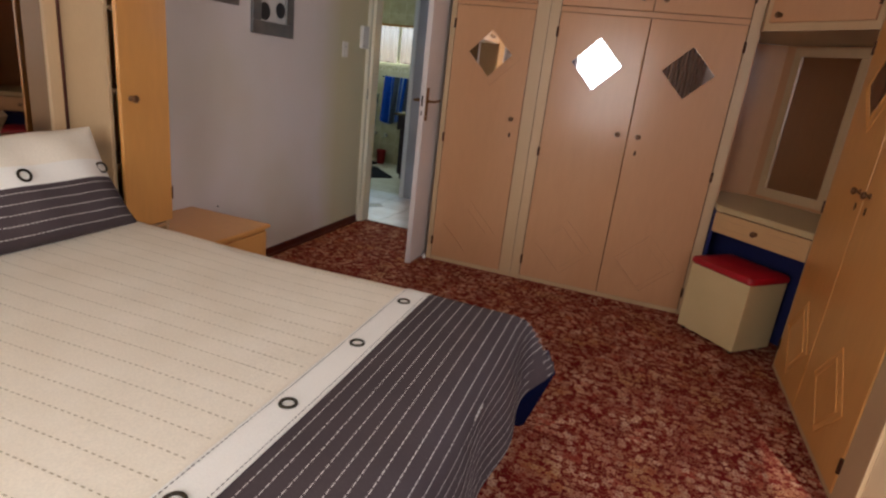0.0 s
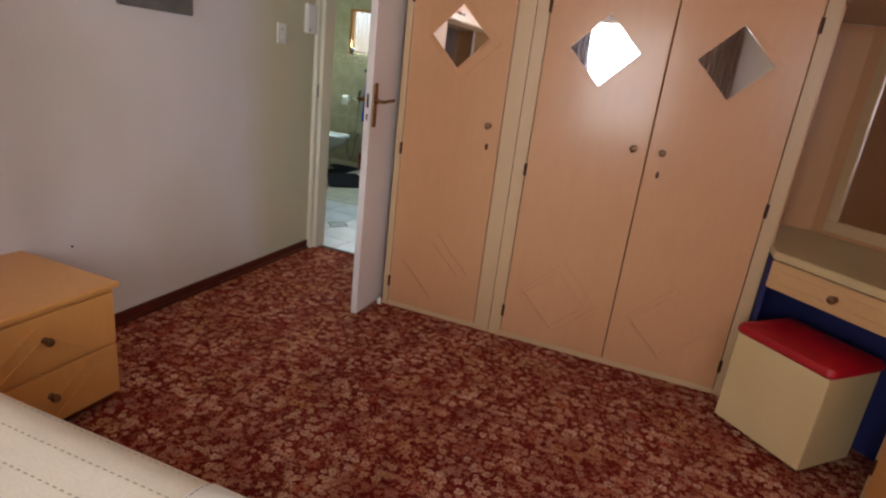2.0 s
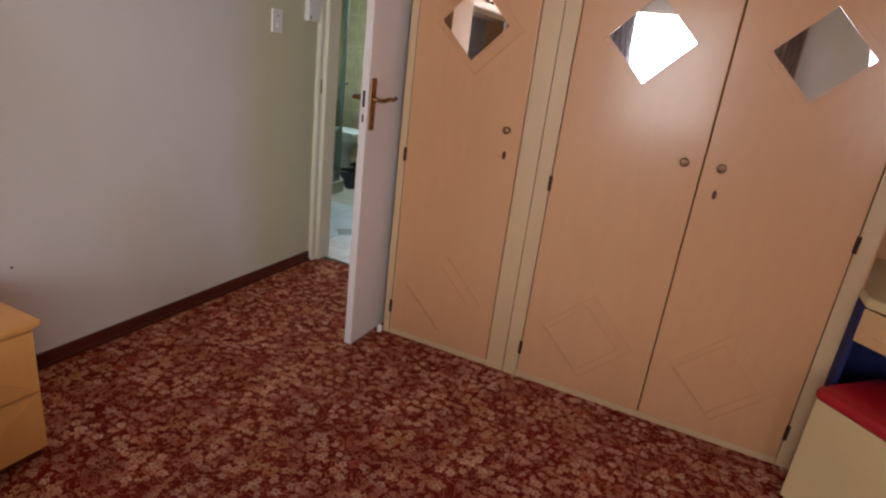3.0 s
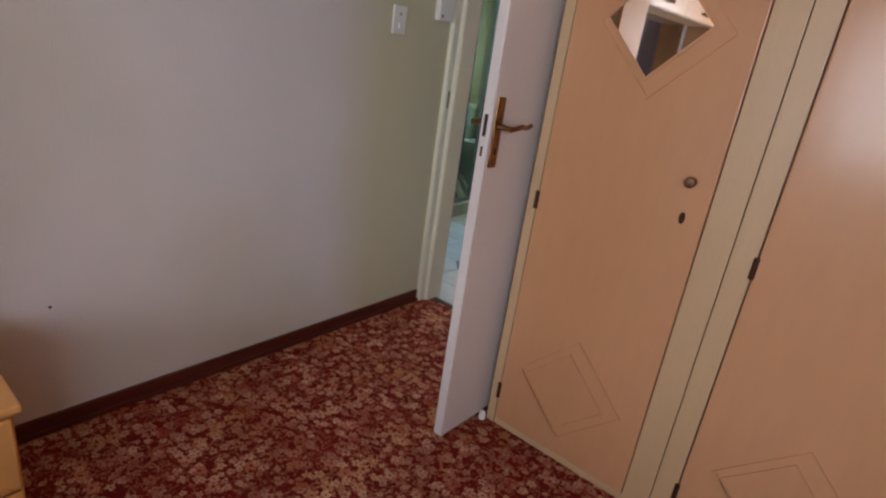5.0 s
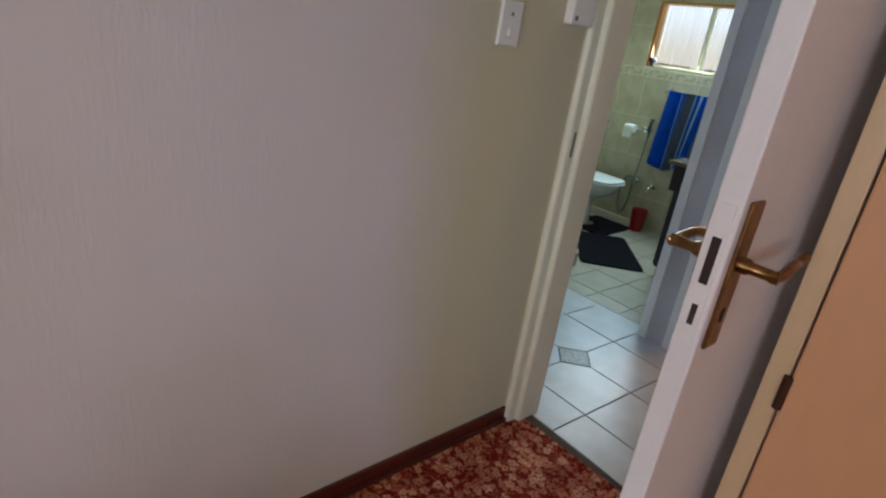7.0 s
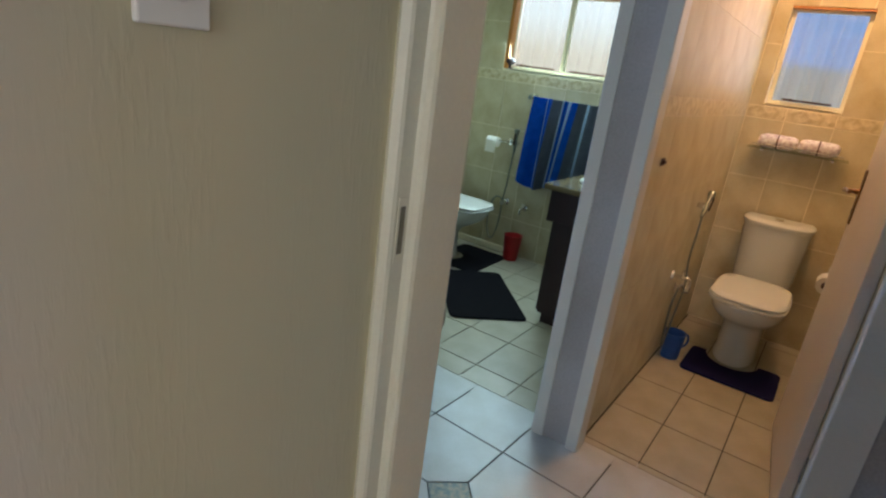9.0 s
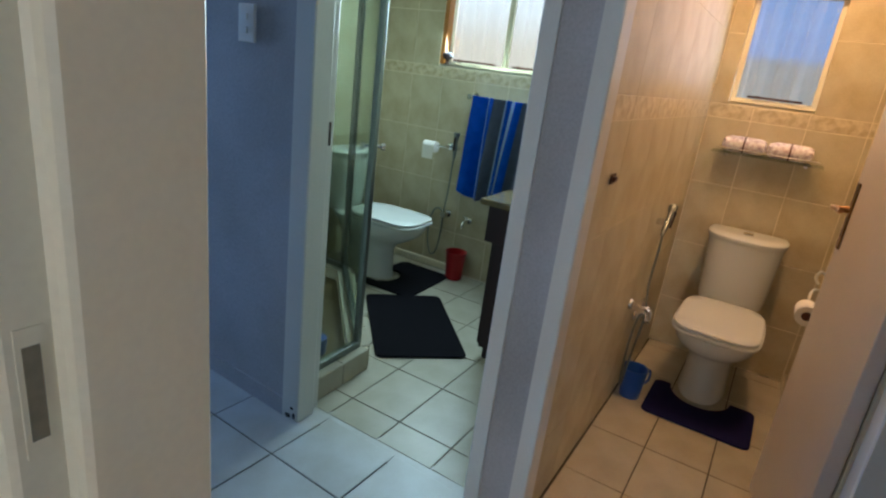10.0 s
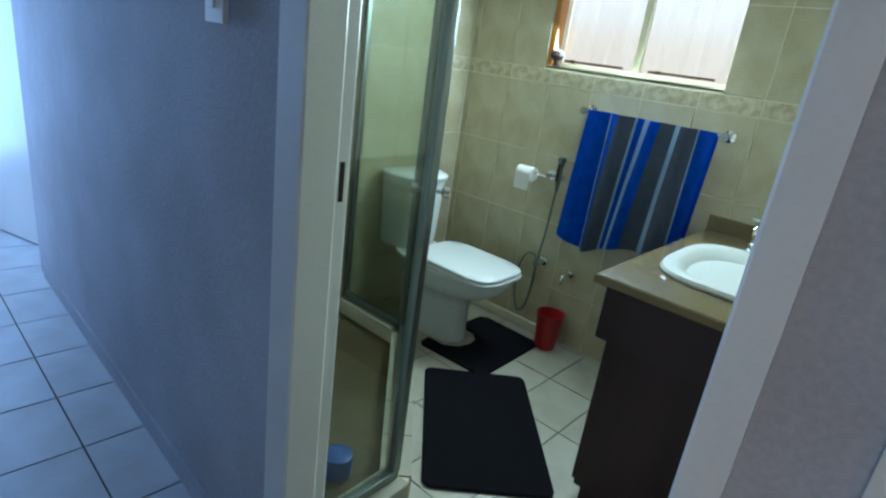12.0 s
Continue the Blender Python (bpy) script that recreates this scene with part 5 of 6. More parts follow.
flat_rug("toilet_mat", [(-1.62, 2.985), (-1.595, 2.965), (-1.265, 2.985), (-1.235, 3.015), (-1.25, 3.455), (-1.28, 3.485), (-1.60, 3.485), (-1.63, 3.455), (-1.63, 3.285), (-1.53, 3.28), (-1.475, 3.235), (-1.46, 3.165), (-1.475, 3.095), (-1.53, 3.045), (-1.63, 3.04)], 0.012, BLACK_RUG, "black pedestal mat round the toilet foot", "toilet mat")

setting("trim_bathroom", boxes(((-2.07, 3.572, 0.001), (-1.29, 3.591, 0.05)), bevel=0.006), WALL_GROUT, "pale cement fillet along the foot of the tiled wall")
setting("trim_toilet", boxes(((0.73, 2.62, 0.001), (0.751, 3.59, 0.05)), bevel=0.004), BEIGE_TILE, "tiled skirting along the toilet wall")

# paper holders
ph = thing("paper_holder", (-1.54, 3.59, 0.83), "chrome toilet roll holder on the bathroom wall", "toilet roll holder")
part("rose", lathe(bmesh.new(), [(0.024, 0.0), (0.024, 0.006), (0.01, 0.012), (0.009, 0.07)], pose(-1.435, 3.592, 0.845, 90, 0, 0), 16), CHROME, ph, "", True)
part("bar", tube(bmesh.new(), [(-1.43, 3.525, 0.845), (-1.60, 3.525, 0.845)], 0.007), CHROME, ph)
rl = thing("toilet_roll", (-1.55, 3.525, 0.80), "white toilet roll hanging on its holder", "toilet roll")
bm = bmesh.new()
lathe(bm, [(0.012, -0.045), (0.036, -0.045), (0.036, 0.045), (0.012, 0.045)], pose(-1.545, 3.525, 0.832, 0, 90, 0), 24)
part("roll", bm, PAPER, rl, "", True)
part("loose_sheet", boxes(((-1.587, 3.489, 0.755), (-1.503, 3.491, 0.832))), PAPER, rl)
ph = thing("paper_holder", (0.75, 3.05, 0.7), "white scrolled toilet roll holder on the toilet wall", "toilet roll holder")
for hz in (0.72, 0.66):
    part("rose", lathe(bmesh.new(), [(0.022, 0.0), (0.02, 0.008), (0.009, 0.012), (0.009, 0.04)], pose(0.75, 3.06, hz, 0, -90, 0), 14), PORCELAIN, ph, "", True)
bm = bmesh.new()
tube(bm, curve_points([(0.715, 3.06, 0.72), (0.69, 3.05, 0.745), (0.675, 3.04, 0.72), (0.69, 3.03, 0.695)]), 0.006, 8)
tube(bm, curve_points([(0.715, 3.06, 0.66), (0.69, 3.04, 0.67), (0.672, 3.0, 0.66), (0.672, 2.94, 0.625), (0.672, 2.85, 0.62)]), 0.006, 8)
part("arm", bm, PORCELAIN, ph, "", True)
rl = thing("toilet_roll", (0.672, 2.9, 0.6), "nearly used white toilet roll on its holder", "toilet roll")
part("roll", lathe(bmesh.new(), [(0.018, -0.05), (0.04, -0.05), (0.04, 0.05), (0.018, 0.05)], pose(0.672, 2.90, 0.606, 90, 0, 0), 22), PAPER, rl, "", True)
part("core", lathe(bmesh.new(), [(0.0178, -0.0505), (0.0178, 0.0505)], pose(0.672, 2.90, 0.606, 90, 0, 0), 18), SKIRT, rl, "brown card core", True)

# glass shelf with wrapped packs
sh = thing("glass_shelf", (0.36, 3.53, 1.11), "narrow glass shelf on the toilet wall", "shelf")
part("glass", boxes(((0.12, 3.47, 1.108), (0.60, 3.592, 1.115)), bevel=0.001), SHOWER_GLASS, sh)
part("front_rail", tube(bmesh.new(), [(0.14, 3.472, 1.135), (0.58, 3.472, 1.135)], 0.003), CHROME, sh)
for bx_ in (0.19, 0.53):
    part("bracket", boxes(((bx_ - 0.008, 3.50, 1.098), (bx_ + 0.008, 3.592, 1.1075))), CHROME, sh)
for cx in (0.255, 0.452):
    pk = thing("paper_pack", (cx, 3.53, 1.115), "floral-wrapped paper pack lying on the glass shelf", "tissue pack", "packs on the shelf")
    bm = bmesh.new()
    loft(bm, [[(cx - 0.095 + 0.19 * k + 0.004 * math.sin(5 * a), 3.532 + r * 1.25 * math.cos(a), 1.116 + 0.04 + r * math.sin(a)) for a in (2 * math.pi * i / 16 for i in range(16))] for k, r in ((0, 0.014), (0.04, 0.03), (0.15, 0.038), (0.5, 0.039), (0.85, 0.038), (0.96, 0.03), (1, 0.014))])
    bmesh.ops.recalc_face_normals(bm, faces=bm.faces[:])
    part("wrap", bm, FLORAL, pk, "", True)
    part("tie", lathe(bmesh.new(), [(0.0405, -0.004), (0.0405, 0.004)], pose(cx, 3.532, 1.156, 0, 90, 0), 18, (1, 1.22)), SKIRT, pk)

nail = thing("wall_hook", (0.05, 1.98, 1.11), "small dark metal catch on the tiled wall", "hook")
part("catch", boxes(((0.052, 1.972, 1.10), (0.064, 2.0, 1.112)), bevel=0.002), HINGE, nail)
part("plate", boxes(((0.0515, 1.965, 1.092), (0.0555, 2.008, 1.12)), bevel=0.001), HINGE, nail)

# towel rail and towel
tr = thing("towel_rail", (-0.98, 3.59, 1.18), "chrome towel rail on the bathroom wall", "towel rail")
part("bar", tube(bmesh.new(), [(-1.30, 3.525, 1.182), (-0.675, 3.525, 1.182)], 0.009), CHROME, tr)
for ex in (-1.295, -0.68):
    part("bracket", lathe(bmesh.new(), [(0.026, 0.0), (0.025, 0.008), (0.011, 0.014), (0.011, 0.06), (0.017, 0.066), (0.017, 0.085)], pose(ex, 3.592, 1.182, 90, 0, 0), 16), CHROME, tr, "", True)
tw = thing("towel", (-0.98, 3.52, 0.6), "blue, grey and pale striped towel hanging over the rail", "towel")
STRIPES = (("b", 0.19), ("p", 0.012), ("b", 0.07), ("g", 0.12), ("p", 0.02), ("b", 0.06), ("p", 0.045), ("b", 0.08), ("g", 0.11), ("p", 0.04), ("g", 0.12), ("p", 0.01), ("b", 0.123))


def towel_at(u, v, back):
    """u across, v from the rail (0) to the hem (1)."""
    hem = 0.60 + 0.03 * math.sin(7 * u) - 0.05 * max(0, u - 0.55) - 0.26 * max(0.0, u - 0.8) if not back else 0.45
    drop = hem * v
    k = min(1.0, v * 2.5)
    fold_ = 0.024 * min(1.0, 0.35 + v) * math.sin(26 * u) * (0.3 + 0.7 * min(1.0, u * 3)) + 0.028 * min(1.0, 0.4 + v) * math.exp(-((u - 0.27) / 0.05) ** 2)
    x = -1.265 + 0.56 * u - 0.03 * v + (0.02 * v * math.sin(9 * u))
    y = 3.525 + (0.013 + 0.006 * v if back else -0.013 - 0.022 * min(1.0, 0.5 + v)) - (0 if back else fold_)
    z = 1.193 - drop
    return Vector((x, y, z))


u0 = 0.0
for key, wid in STRIPES:
    bm = bmesh.new()
    nu, nv = max(2, int(wid / 0.02)), 16
    rows = [(v, True) for v in [1 - i / nv for i in range(nv)]] + [(v, False) for v in [i / nv for i in range(nv + 1)]]
    g = [[bm.verts.new(towel_at(u0 + wid * i / nu, v, bk)) for i in range(nu + 1)] for v, bk in rows]
    for a, b in zip(g, g[1:]):
        for i in range(nu):
            bm.faces.new((a[i], a[i + 1], b[i + 1], b[i]))
    bmesh.ops.solidify(bm, geom=bm.faces[:], thickness=0.004)
    part("stripe", bm, {"b": TOWEL_BLUE, "g": TOWEL_GREY, "p": TOWEL_PALE}[key], tw, {"b": "blue towelling stripe", "g": "grey towelling stripe", "p": "pale blue towelling stripe"}[key], True)
    u0 += wid

# vanity with drop-in basin
va = thing("vanity_cabinet", (-0.33, 3.1, 0), "dark red-brown veneered bathroom vanity cabinet", "vanity")
part("body", boxes(((-0.592, 2.665, 0.06), (-0.066, 3.588, 0.60)), bevel=0.002), VANITY, va)
part("apron", boxes(((-0.632, 2.64, 0.602), (-0.066, 3.588, 0.774)), bevel=0.003), VANITY, va)
part("plinth", boxes(((-0.57, 2.68, 0.0), (-0.066, 3.588, 0.0595))), VANITY, va)
for a, b in ((2.675, 3.12), (3.13, 3.58)):
    dr = part("door", boxes(((-0.607, a, 0.07), (-0.5925, b, 0.595)), bevel=0.002), VANITY, va)
    knob(dr, pose(-0.607, b - 0.05 if a < 2.8 else a + 0.05, 0.5, 0, -90, 0), 0.013)
wt = thing("stone_worktop", (-0.36, 3.1, 0.79), "polished olive-brown stone vanity top with upstand", "worktop")
cx, cy = -0.37, 3.06
angs = sorted([2 * math.pi * i / 72 for i in range(72)] + [math.atan2(b - cy, a - cx) % (2 * math.pi) for a in (-0.665, -0.064) for b in (2.612, 3.592)])


def slab_edge(a, inset):
    ca, sa = math.cos(a), math.sin(a)
    k = min(((-0.064 - inset - cx) / ca) if ca > 1e-9 else ((-0.665 + inset - cx) / ca) if ca < -1e-9 else 9, ((3.592 - inset - cy) / sa) if sa > 1e-9 else ((2.612 + inset - cy) / sa) if sa < -1e-9 else 9)
    return cx + k * ca, cy + k * sa


def oval(a, z):
    return (cx + 0.205 * math.cos(a), cy + 0.25 * math.sin(a), z)


bm = bmesh.new()
loft(bm, [[oval(a, 0.775) for a in angs], [(*slab_edge(a, 0.004), 0.775) for a in angs], [(*slab_edge(a, 0), 0.779) for a in angs], [(*slab_edge(a, 0), 0.800) for a in angs], [(*slab_edge(a, 0.004), 0.804) for a in angs],
          [oval(a, 0.804) for a in angs], [oval(a, 0.775) for a in angs]], None, False)
bmesh.ops.remove_doubles(bm, verts=bm.verts[:], dist=0.0001)
bmesh.ops.recalc_face_normals(bm, faces=bm.faces[:])
part("slab", bm, GRANITE, wt)
part("upstand", boxes(((-0.665, 3.574, 0.8045), (-0.064, 3.592, 0.865)), bevel=0.002), GRANITE, wt)
part("upstand", boxes(((-0.08, 2.612, 0.8045), (-0.064, 3.5735, 0.865)), bevel=0.002), GRANITE, wt)
bs2 = thing("wash_basin", (-0.36, 3.02, 0.8), "white drop-in wash basin with rounded corners", "basin")
bm = bmesh.new()


def basin_ring(rx, ry, z, square):
    """A level rounded-rectangle ring of the basin."""
    e = 2 / square
    out = []
    for i in range(48):
        c, d = math.cos(2 * math.pi * i / 48), math.sin(2 * math.pi * i / 48)
        out.append((-0.37 + rx * math.copysign(abs(c) ** e, c), 3.06 + ry * math.copysign(abs(d) ** e, d), z))
    return out


loft(bm, [basin_ring(0.195, 0.24, 0.79, 2.0), basin_ring(0.198, 0.242, 0.8045, 2.0), basin_ring(0.222, 0.272, 0.8045, 3.4), basin_ring(0.227, 0.277, 0.812, 3.4), basin_ring(0.222, 0.272, 0.822, 3.4), basin_ring(0.205, 0.252, 0.825, 3.2),
          basin_ring(0.185, 0.226, 0.817, 2.6), basin_ring(0.165, 0.20, 0.79, 2.3), basin_ring(0.12, 0.145, 0.748, 2.1), basin_ring(0.065, 0.08, 0.726, 2.0), basin_ring(0.018, 0.02, 0.72, 2.0)])
bmesh.ops.recalc_face_normals(bm, faces=bm.faces[:])
part("bowl", bm, PORCELAIN, bs2, "", True)
part("plug_hole", lathe(bmesh.new(), [(0.02, 0.7205), (0.022, 0.724), (0.012, 0.7245)], pose(-0.37, 3.06, 0), 16), CHROME, bs2, "", True)
tp = thing("basin_tap", (-0.44, 3.5, 0.8), "chrome pillar tap beside the basin", "tap")
bm = lathe(bmesh.new(), [(0.024, 0.8045), (0.02, 0.815), (0.014, 0.82), (0.013, 0.89), (0.017, 0.9)], pose(-0.46, 3.49, 0), 16)
tube(bm, curve_points([(-0.46, 3.49, 0.875), (-0.455, 3.44, 0.905), (-0.445, 3.38, 0.90), (-0.44, 3.355, 0.875)]), 0.01, 10)
part("spout", bm, CHROME, tp, "", True)
part("handle", boxes(((-0.49, 3.482, 0.9), (-0.43, 3.498, 0.912)), ((-0.468, 3.46, 0.9), (-0.452, 3.52, 0.912)), bevel=0.003), PORCELAIN, tp, "white cross handle")

# shower: tiled kerb with a cut-off corner, aluminium and glass screens
se = thing("shower_enclosure", (-1.5, 2.3, 0), "corner shower with aluminium-framed glass screens on a tiled kerb", "shower")
A, B, C, E_ = (-0.945, 1.85), (-0.957, 2.185), (-1.635, 2.855), (-2.07, 2.855)


def screen(p, q, bottom=0.105):
    """A framed glass panel from plan point p to q."""
    d = Vector((q[0] - p[0], q[1] - p[1], 0))
    w = d.length
    m = Matrix.Translation((p[0], p[1], 0)) @ Matrix.Rotation(math.atan2(d.y, d.x), 4, "Z")
    g = part("glass", boxes(((0.02, -0.003, bottom + 0.03), (w - 0.02, 0.003, 1.93)), m=m), SHOWER_GLASS, se, "slightly hazy shower glass")
    g.visible_shadow = False
    part("bottom_rail", boxes(((0.02, -0.015, bottom), (w - 0.02, 0.015, bottom + 0.032)), bevel=0.003, m=m), STEEL, se)
    part("top_rail", boxes(((0.02, -0.015, 1.925), (w - 0.02, 0.015, 1.96)), bevel=0.003, m=m), STEEL, se)
    part("upright", boxes(((0.0, -0.014, bottom), (0.022, 0.014, 1.96)), bevel=0.003, m=m), STEEL, se)
    part("upright", boxes(((w - 0.022, -0.014, bottom), (w, 0.014, 1.96)), bevel=0.003, m=m), STEEL, se)
    return m


screen(A, B)
dm = screen((B[0] - 0.012, B[1] + 0.012), C)
screen(C, E_)
part("door_knob", lathe(bmesh.new(), [(0.016, -0.05), (0.016, -0.035), (0.007, -0.03), (0.007, 0.03), (0.016, 0.035), (0.016, 0.05)], dm @ pose(0.035, 0, 1.0, 90, 0, 0), 14), CHROME, se, "chrome knob", True)
part("tray", prism(bmesh.new(), [(-2.075, 1.845), (-0.99, 1.845), (-0.995, 2.17), (-1.65, 2.82), (-2.075, 2.82)], 0.0, 0.035), SHOWER_TILE, se, "olive-brown tiled shower floor")
for (p, q) in ((A, (B[0], B[1])), (B, C), (C, E_)):
    d = Vector((q[0] - p[0], q[1] - p[1], 0))
    n_ = max(1, round(d.length / 0.2))
    m = Matrix.Translation((p[0], p[1], 0)) @ Matrix.Rotation(math.atan2(d.y, d.x), 4, "Z")
    w = d.length + (0.012 if q != E_ else 0)
    part("kerb", boxes(((-0.014 if p != A else 0, -0.046, 0.0), (w, 0.046, 0.098)), m=m), WALL_GROUT, se)
    for i in range(n_):
        a, b = w * i / n_ + 0.002, w * (i + 1) / n_ - 0.002
        part("kerb_tile", boxes(((a, -0.053, 0.003), (b, -0.0455, 0.098)), m=m), CREAM_TILE, se)
        part("kerb_tile", boxes(((a, -0.053, 0.0985), (b, 0.047, 0.1045)), bevel=0.001, m=m), CREAM_TILE, se)
tub = thing("shampoo_tub", (-1.13, 2.10, 0.035), "small blue plastic tub on the shower floor", "tub")
part("tub_body", lathe(bmesh.new(), [(0.04, 0.0355), (0.045, 0.04), (0.048, 0.10), (0.046, 0.115), (0.03, 0.12)], pose(-1.13, 2.10, 0), 18), BLUE_PLASTIC, tub, "", True)


# windows of the two small rooms
def small_window(name, x0, x1, z0, z1, mull, label, day, backdrop):
    w = tagged(new(name), label, "", "", "structure")
    w.matrix_basis = Matrix.Translation(((x0 + x1) / 2, 3.68, z0))
    y0, y1 = 3.665, 3.695
    t = 0.022
    part("window_frame", boxes(((x0, y0, z0), (x1, y1, z0 + t)), ((x0, y0, z1 - t), (x1, y1, z1)), ((x0, y0, z0 + t), (x0 + t, y1, z1 - t)), ((x1 - t, y0, z0 + t), (x1, y1, z1 - t)), bevel=0.002), FRAME_PAINT, w)
    cuts = [x0 + t, x1 - t] if mull is None else [x0 + t, mull - 0.016, mull + 0.016, x1 - t]
    if mull is not None:
        part("mullion", boxes(((mull - 0.0155, y0, z0 + t), (mull + 0.0155, y1, z1 - t)), bevel=0.002), FRAME_PAINT, w)
    for a, b in zip(cuts[::2], cuts[1::2]):
        p = part("pane", boxes(((a, 3.678, z0 + t), (b, 3.682, z1 - t))), PANE, w)
        p.visible_shadow = False
        part("stay", boxes(((a + 0.05, 3.648, z0 + 0.026), (b - 0.04, 3.656, z0 + 0.036)), ((a + 0.09, 3.64, z0 + 0.022), (a + 0.10, 3.66, z0 + 0.04)), bevel=0.001), HINGE, w, "brown window stay")
    part("window_sill", boxes(((x0, 3.60, z0 - 0.012), (x1, 3.6645, z0 - 0.0005)), bevel=0.002), FRAME_PAINT, w)
    pleats(x0 + 0.02, x1 - 0.02, 3.728, z0 - 0.03, z1 + 0.03, max(4, int((x1 - x0) / 0.085)), 0.024, NET, "net_curtain", "white net curtain hanging in even folds behind the pane")
    setting(backdrop, boxes(((x0 - 0.35, 4.2, 0.6), (x1 + 0.35, 4.22, 2.9))), day, "daylight outside the window")
    return w


w = small_window("window_3", BW[0], BW[1], BW[2], BW[3] - 0.002, -1.17, "white steel bathroom window with two lights", BATH_DAY, "backdrop_bathroom")
part("timber_lining", boxes(((BW[0] + 0.001, 3.603, BW[2]), (BW[0] + 0.03, 3.6645, BW[3] - 0.022)), ((BW[0] + 0.001, 3.603, BW[3] - 0.02), (BW[1] - 0.001, 3.6645, BW[3] - 0.001))), WIN_WOOD, w, "orange varnished timber lining")
w4 = small_window("window_4", TW[0], TW[1], TW[2], TW[3] - 0.002, None, "white steel toilet window with one light", WC_DAY, "backdrop_toilet")
part("timber_lining", boxes(((TW[0] + 0.001, 3.603, TW[3] - 0.012), (TW[1] - 0.001, 3.6645, TW[3] - 0.001))), WIN_WOOD, w4, "varnished timber lining")
kn = thing("ornament", (-1.565, 3.632, 1.352), "dark crystal knob-shaped ornament on the window sill", "ornament")
bm = lathe(bmesh.new(), [(0.022, 0.0), (0.022, 0.006), (0.010, 0.012), (0.010, 0.024), (0.030, 0.034), (0.038, 0.05), (0.034, 0.066), (0.018, 0.076)], pose(-1.565, 3.632, 1.352), 10)
part("knob_body", bm, VANITY, kn)
# toilet ceiling bulb
bl = thing("ceiling_lamp", (0.42, 2.75, 2.5), "bare warm bulb in a white ceiling holder", "ceiling lamp")
part("holder", lathe(bmesh.new(), [(0.04, 2.6), (0.04, 2.56), (0.022, 2.55), (0.022, 2.46)], pose(0.42, 2.75, 0), 16), PLASTIC, bl, "", True)

# white door at the end of the passage
lf = tagged(new("door_3"), "white-painted door standing open at the end of the passage", "", "", "structure")
lf.matrix_basis = Matrix.Translation((-3.9, 1.9, 0))
part("door_leaf", boxes(((-0.72, 0.0, 0.01), (0.0, 0.04, 2.03)), bevel=0.003, m=pose(-3.38, 1.995, 0, 0, 0, 17)), WHITE_PAINT, lf)
part("jamb", boxes(((-0.80, -0.02, 0), (-0.725, 0.06, 2.06)), bevel=0.004, m=pose(-3.38, 1.995, 0, 0, 0, 17)), WHITE_PAINT, lf)

# ---- tiles, piece by piece ----
TILE_MESH = {}


def tile_mesh(outline, thick, material, edge=0.0015):
    key = (tuple((round(a, 4), round(b, 4)) for a, b in outline), material.name)
    if key not in TILE_MESH:
        cx = sum(p[0] for p in outline) / len(outline)
        cy = sum(p[1] for p in outline) / len(outline)
        bm = bmesh.new()
        w = max(abs(p[0] - cx) for p in outline)
        h = max(abs(p[1] - cy) for p in outline)
        inner = [(cx + (x - cx) * (1 - edge / w), cy + (y - cy) * (1 - edge / h)) for x, y in outline]
        loft(bm, [[(x, y, -thick) for x, y in outline], [(x, y, -edge * 0.6) for x, y in outline], [(x, y, 0) for x, y in inner]])
        me = bpy.data.meshes.new("tile")
        bm.to_mesh(me)
        bm.free()
        me.materials.append(material)
        TILE_MESH[key] = me
    return TILE_MESH[key]


def lay(parent, m, outline, thick, material, name="tile"):
    """One tile: its outline in the plane of m, its face at z = 0 there."""
    cx = sum(p[0] for p in outline) / len(outline)
    cy = sum(p[1] for p in outline) / len(outline)
    ob = new(name, tile_mesh([(x - cx, y - cy) for x, y in outline], thick, material))
    ob.parent = parent
    ob.matrix_parent_inverse = parent_matrix(parent).inverted()
    ob.matrix_basis = m @ Matrix.Translation((cx, cy, 0)) @ pose(0, 0, 0, random.uniform(-0.12, 0.12), random.uniform(-0.12, 0.12), 0)
    return ob


def spans(a, b, start, size, gap):
    k = math.floor((a - start) / size)
    out = []
    while start + k * size < b - 0.012:
        lo, hi = max(a, start + k * size) + gap / 2, min(b, start + (k + 1) * size) - gap / 2
        if hi - lo > 0.012:
            out.append((lo, hi))
        k += 1
    return out


def tile_floor(parent, x0, x1, y0, y1, sx, sy, wx, wy, material, gap=0.005, inserts=(), turn=0.0):
    flat = Matrix.Translation((-0.15, 1.19, 0)) @ pose(0, 0, 0, 0, 0, turn) @ Matrix.Translation((0.15, -1.19, 0))
    for a, b in spans(x0, x1, sx, wx, gap):
        for c, d in spans(y0, y1, sy, wy, gap):
            q = []
            for px, py, ux, uy in ((a, c, 1, 1), (b, c, -1, 1), (b, d, -1, -1), (a, d, 1, -1)):
                cut = [i for i in inserts if abs(px - i[0]) < 0.02 and abs(py - i[1]) < 0.02]
                r = 0.098
                if cut:
                    e = [(px + ux * r, py), (px, py + uy * r)]
                    q += e if (ux * uy < 0) else e[::-1]
                else:
                    q.append((px, py))
            lay(parent, flat, q, 0.006, material)
    for ix, iy in inserts:
        r = 0.096
        lay(parent, flat, [(ix - r, iy), (ix, iy - r), (ix + r, iy), (ix, iy + r)], 0.006, DECO, "insert_tile")


ROWS = ((0.0, 0.275), (0.275, 0.605), (0.605, 0.935), (0.935, 1.268), (1.268, 1.335), (1.335, 1.665), (1.665, 1.995), (1.995, 2.325), (2.325, 2.6))


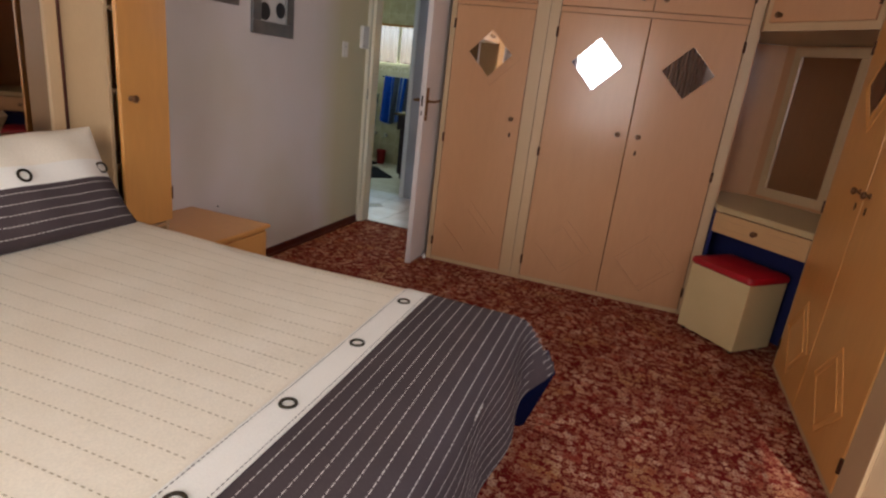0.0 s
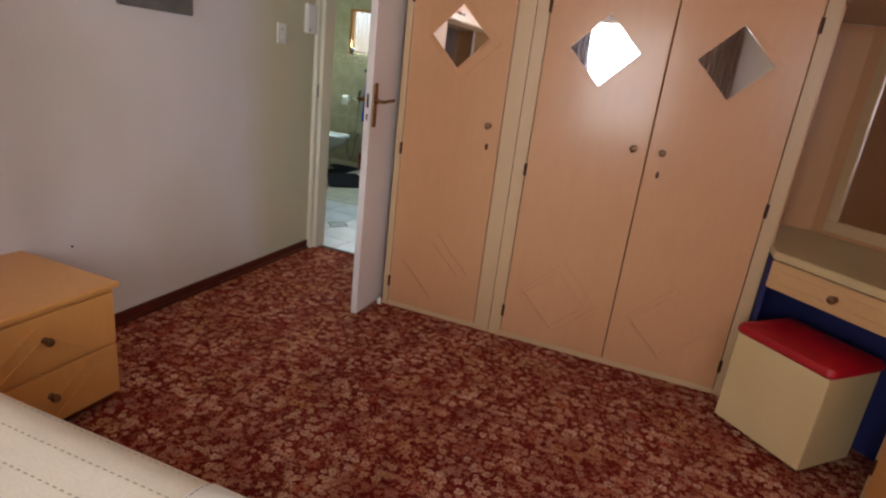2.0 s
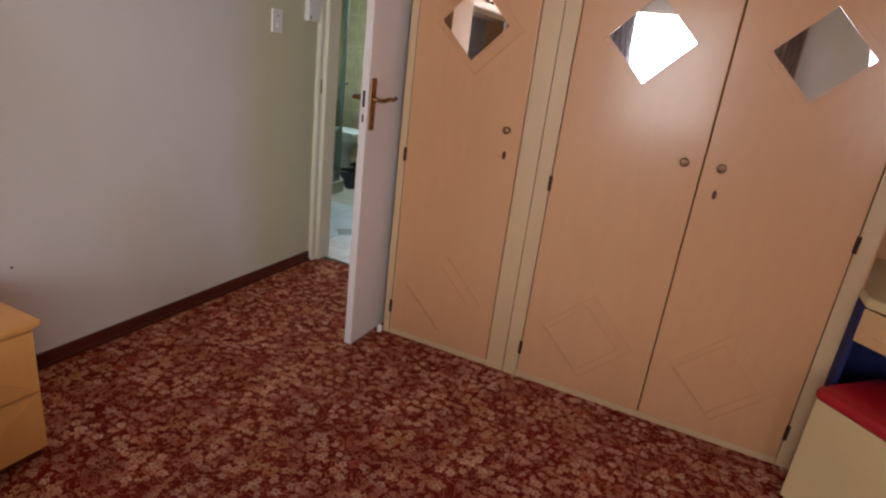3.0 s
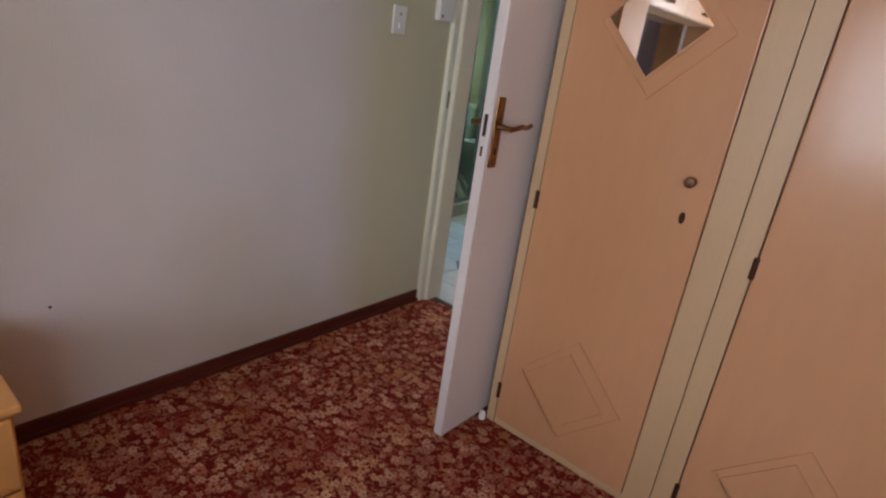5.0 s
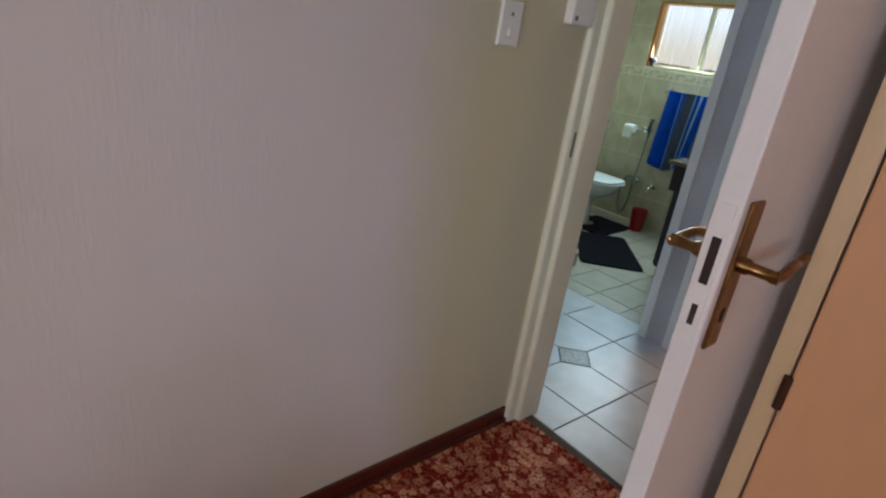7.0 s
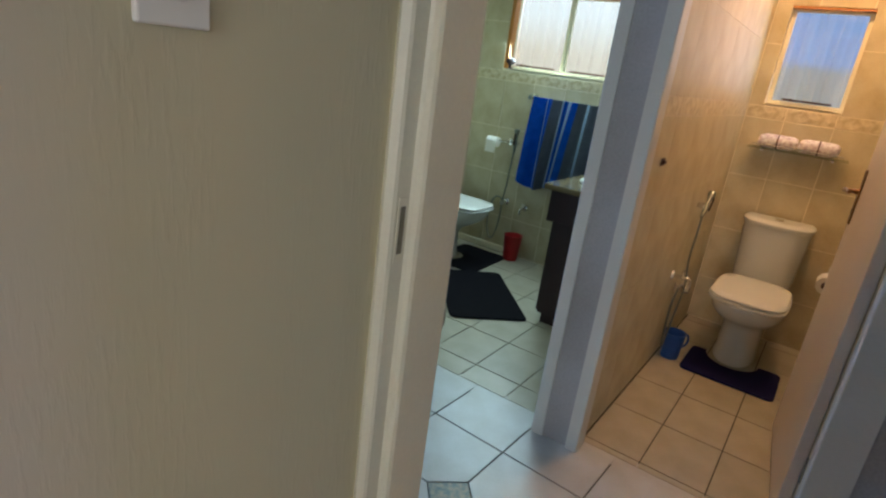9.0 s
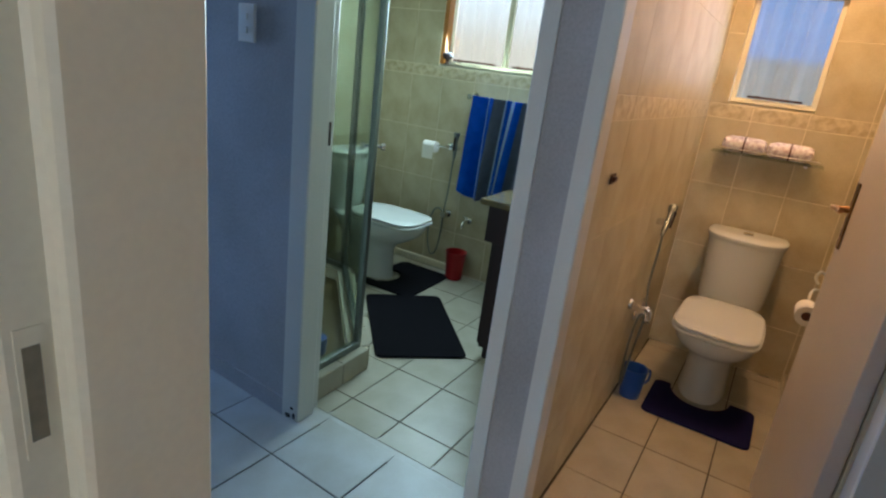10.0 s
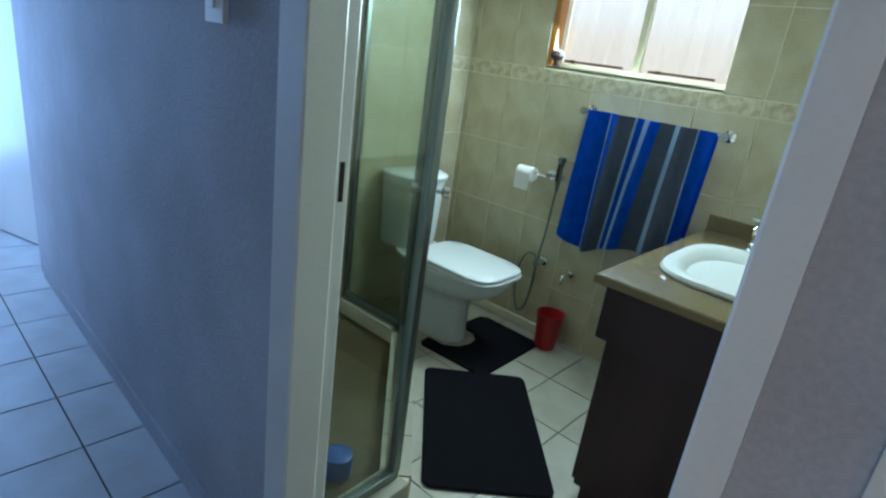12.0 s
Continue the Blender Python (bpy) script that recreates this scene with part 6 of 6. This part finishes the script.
def tile_wall(parent, m, a, b, start, holes=(), width=0.24, gap=0.004, top=9):
    """Tiles on a wall whose plane is m's xy plane (x along, y up, z out of the wall)."""
    for k, (z0, z1) in enumerate(ROWS[:top]):
        for u0, u1 in spans(a, b, start, width, gap):
            pieces = [(u0, u1, z0 + gap / 2, z1 - gap / 2)]
            for hx0, hx1, hz0, hz1 in holes:
                nxt = []
                for p0, p1, q0, q1 in pieces:
                    if p1 <= hx0 or p0 >= hx1 or q1 <= hz0 or q0 >= hz1:
                        nxt.append((p0, p1, q0, q1))
                        continue
                    if p0 < hx0 - 0.01:
                        nxt.append((p0, hx0, q0, q1))
                    if p1 > hx1 + 0.01:
                        nxt.append((hx1, p1, q0, q1))
                    c0, c1 = max(p0, hx0), min(p1, hx1)
                    if q0 < hz0 - 0.01:
                        nxt.append((c0, c1, q0, hz0))
                    if q1 > hz1 + 0.01:
                        nxt.append((c0, c1, hz1, q1))
                pieces = nxt
            for p0, p1, q0, q1 in pieces:
                if p1 - p0 > 0.01 and q1 - q0 > 0.01:
                    lay(parent, m, [(p0, q0), (p1, q0), (p1, q1), (p0, q1)], 0.006, BORDER_TILE if k == 4 else BEIGE_TILE, "border_tile" if k == 4 else "tile")


ob = bpy.data.objects
outer, divider = ob["wall_outer"], ob["wall_divider"]
south = Matrix(((1, 0, 0, 0), (0, 0, -1, 3.5972), (0, 1, 0, 0), (0, 0, 0, 1)))
tile_wall(outer, south, -2.077, -0.062, -1.80, ((BW[0], BW[1], BW[2] - 0.013, BW[3]),))
tile_wall(outer, south, 0.047, 0.751, 0.248, ((TW[0], TW[1], TW[2] - 0.013, TW[3]),))
east = Matrix(((0, 0, 1, -2.0772), (1, 0, 0, 0), (0, 1, 0, 0), (0, 0, 0, 1)))
tile_wall(ob["wall_bathroom_west"], east, 1.85, 3.592, 3.592)
east = Matrix(((0, 0, 1, 0.0464), (1, 0, 0, 0), (0, 1, 0, 0), (0, 0, 0, 1)))
tile_wall(divider, east, 1.85, 3.592, 3.40, (), 0.33, 0.001)
west = Matrix(((0, 0, -1, 0.7522), (-1, 0, 0, 0), (0, 1, 0, 0), (0, 0, 0, 1)))
tile_wall(ob["wall_toilet_east"], west, -3.592, -1.86, -3.592)
tile_floor(ob["floor_passage"], -4.36, 1.29, 0.66, 1.80, -0.15, 1.19, 0.325, 0.325, WHITE_TILE, 0.006, ((-0.15, 1.19), (-1.775, 1.19)), -2.0)
tile_floor(ob["floor_bathroom"], -2.073, -0.067, 1.836, 3.592, -0.56, 1.982, 0.242, 0.318, CREAM_TILE, 0.005)
tile_floor(ob["floor_toilet"], 0.053, 0.748, 1.812, 3.592, 0.275, 1.85, 0.24, 0.33, CREAM_TILE, 0.005)
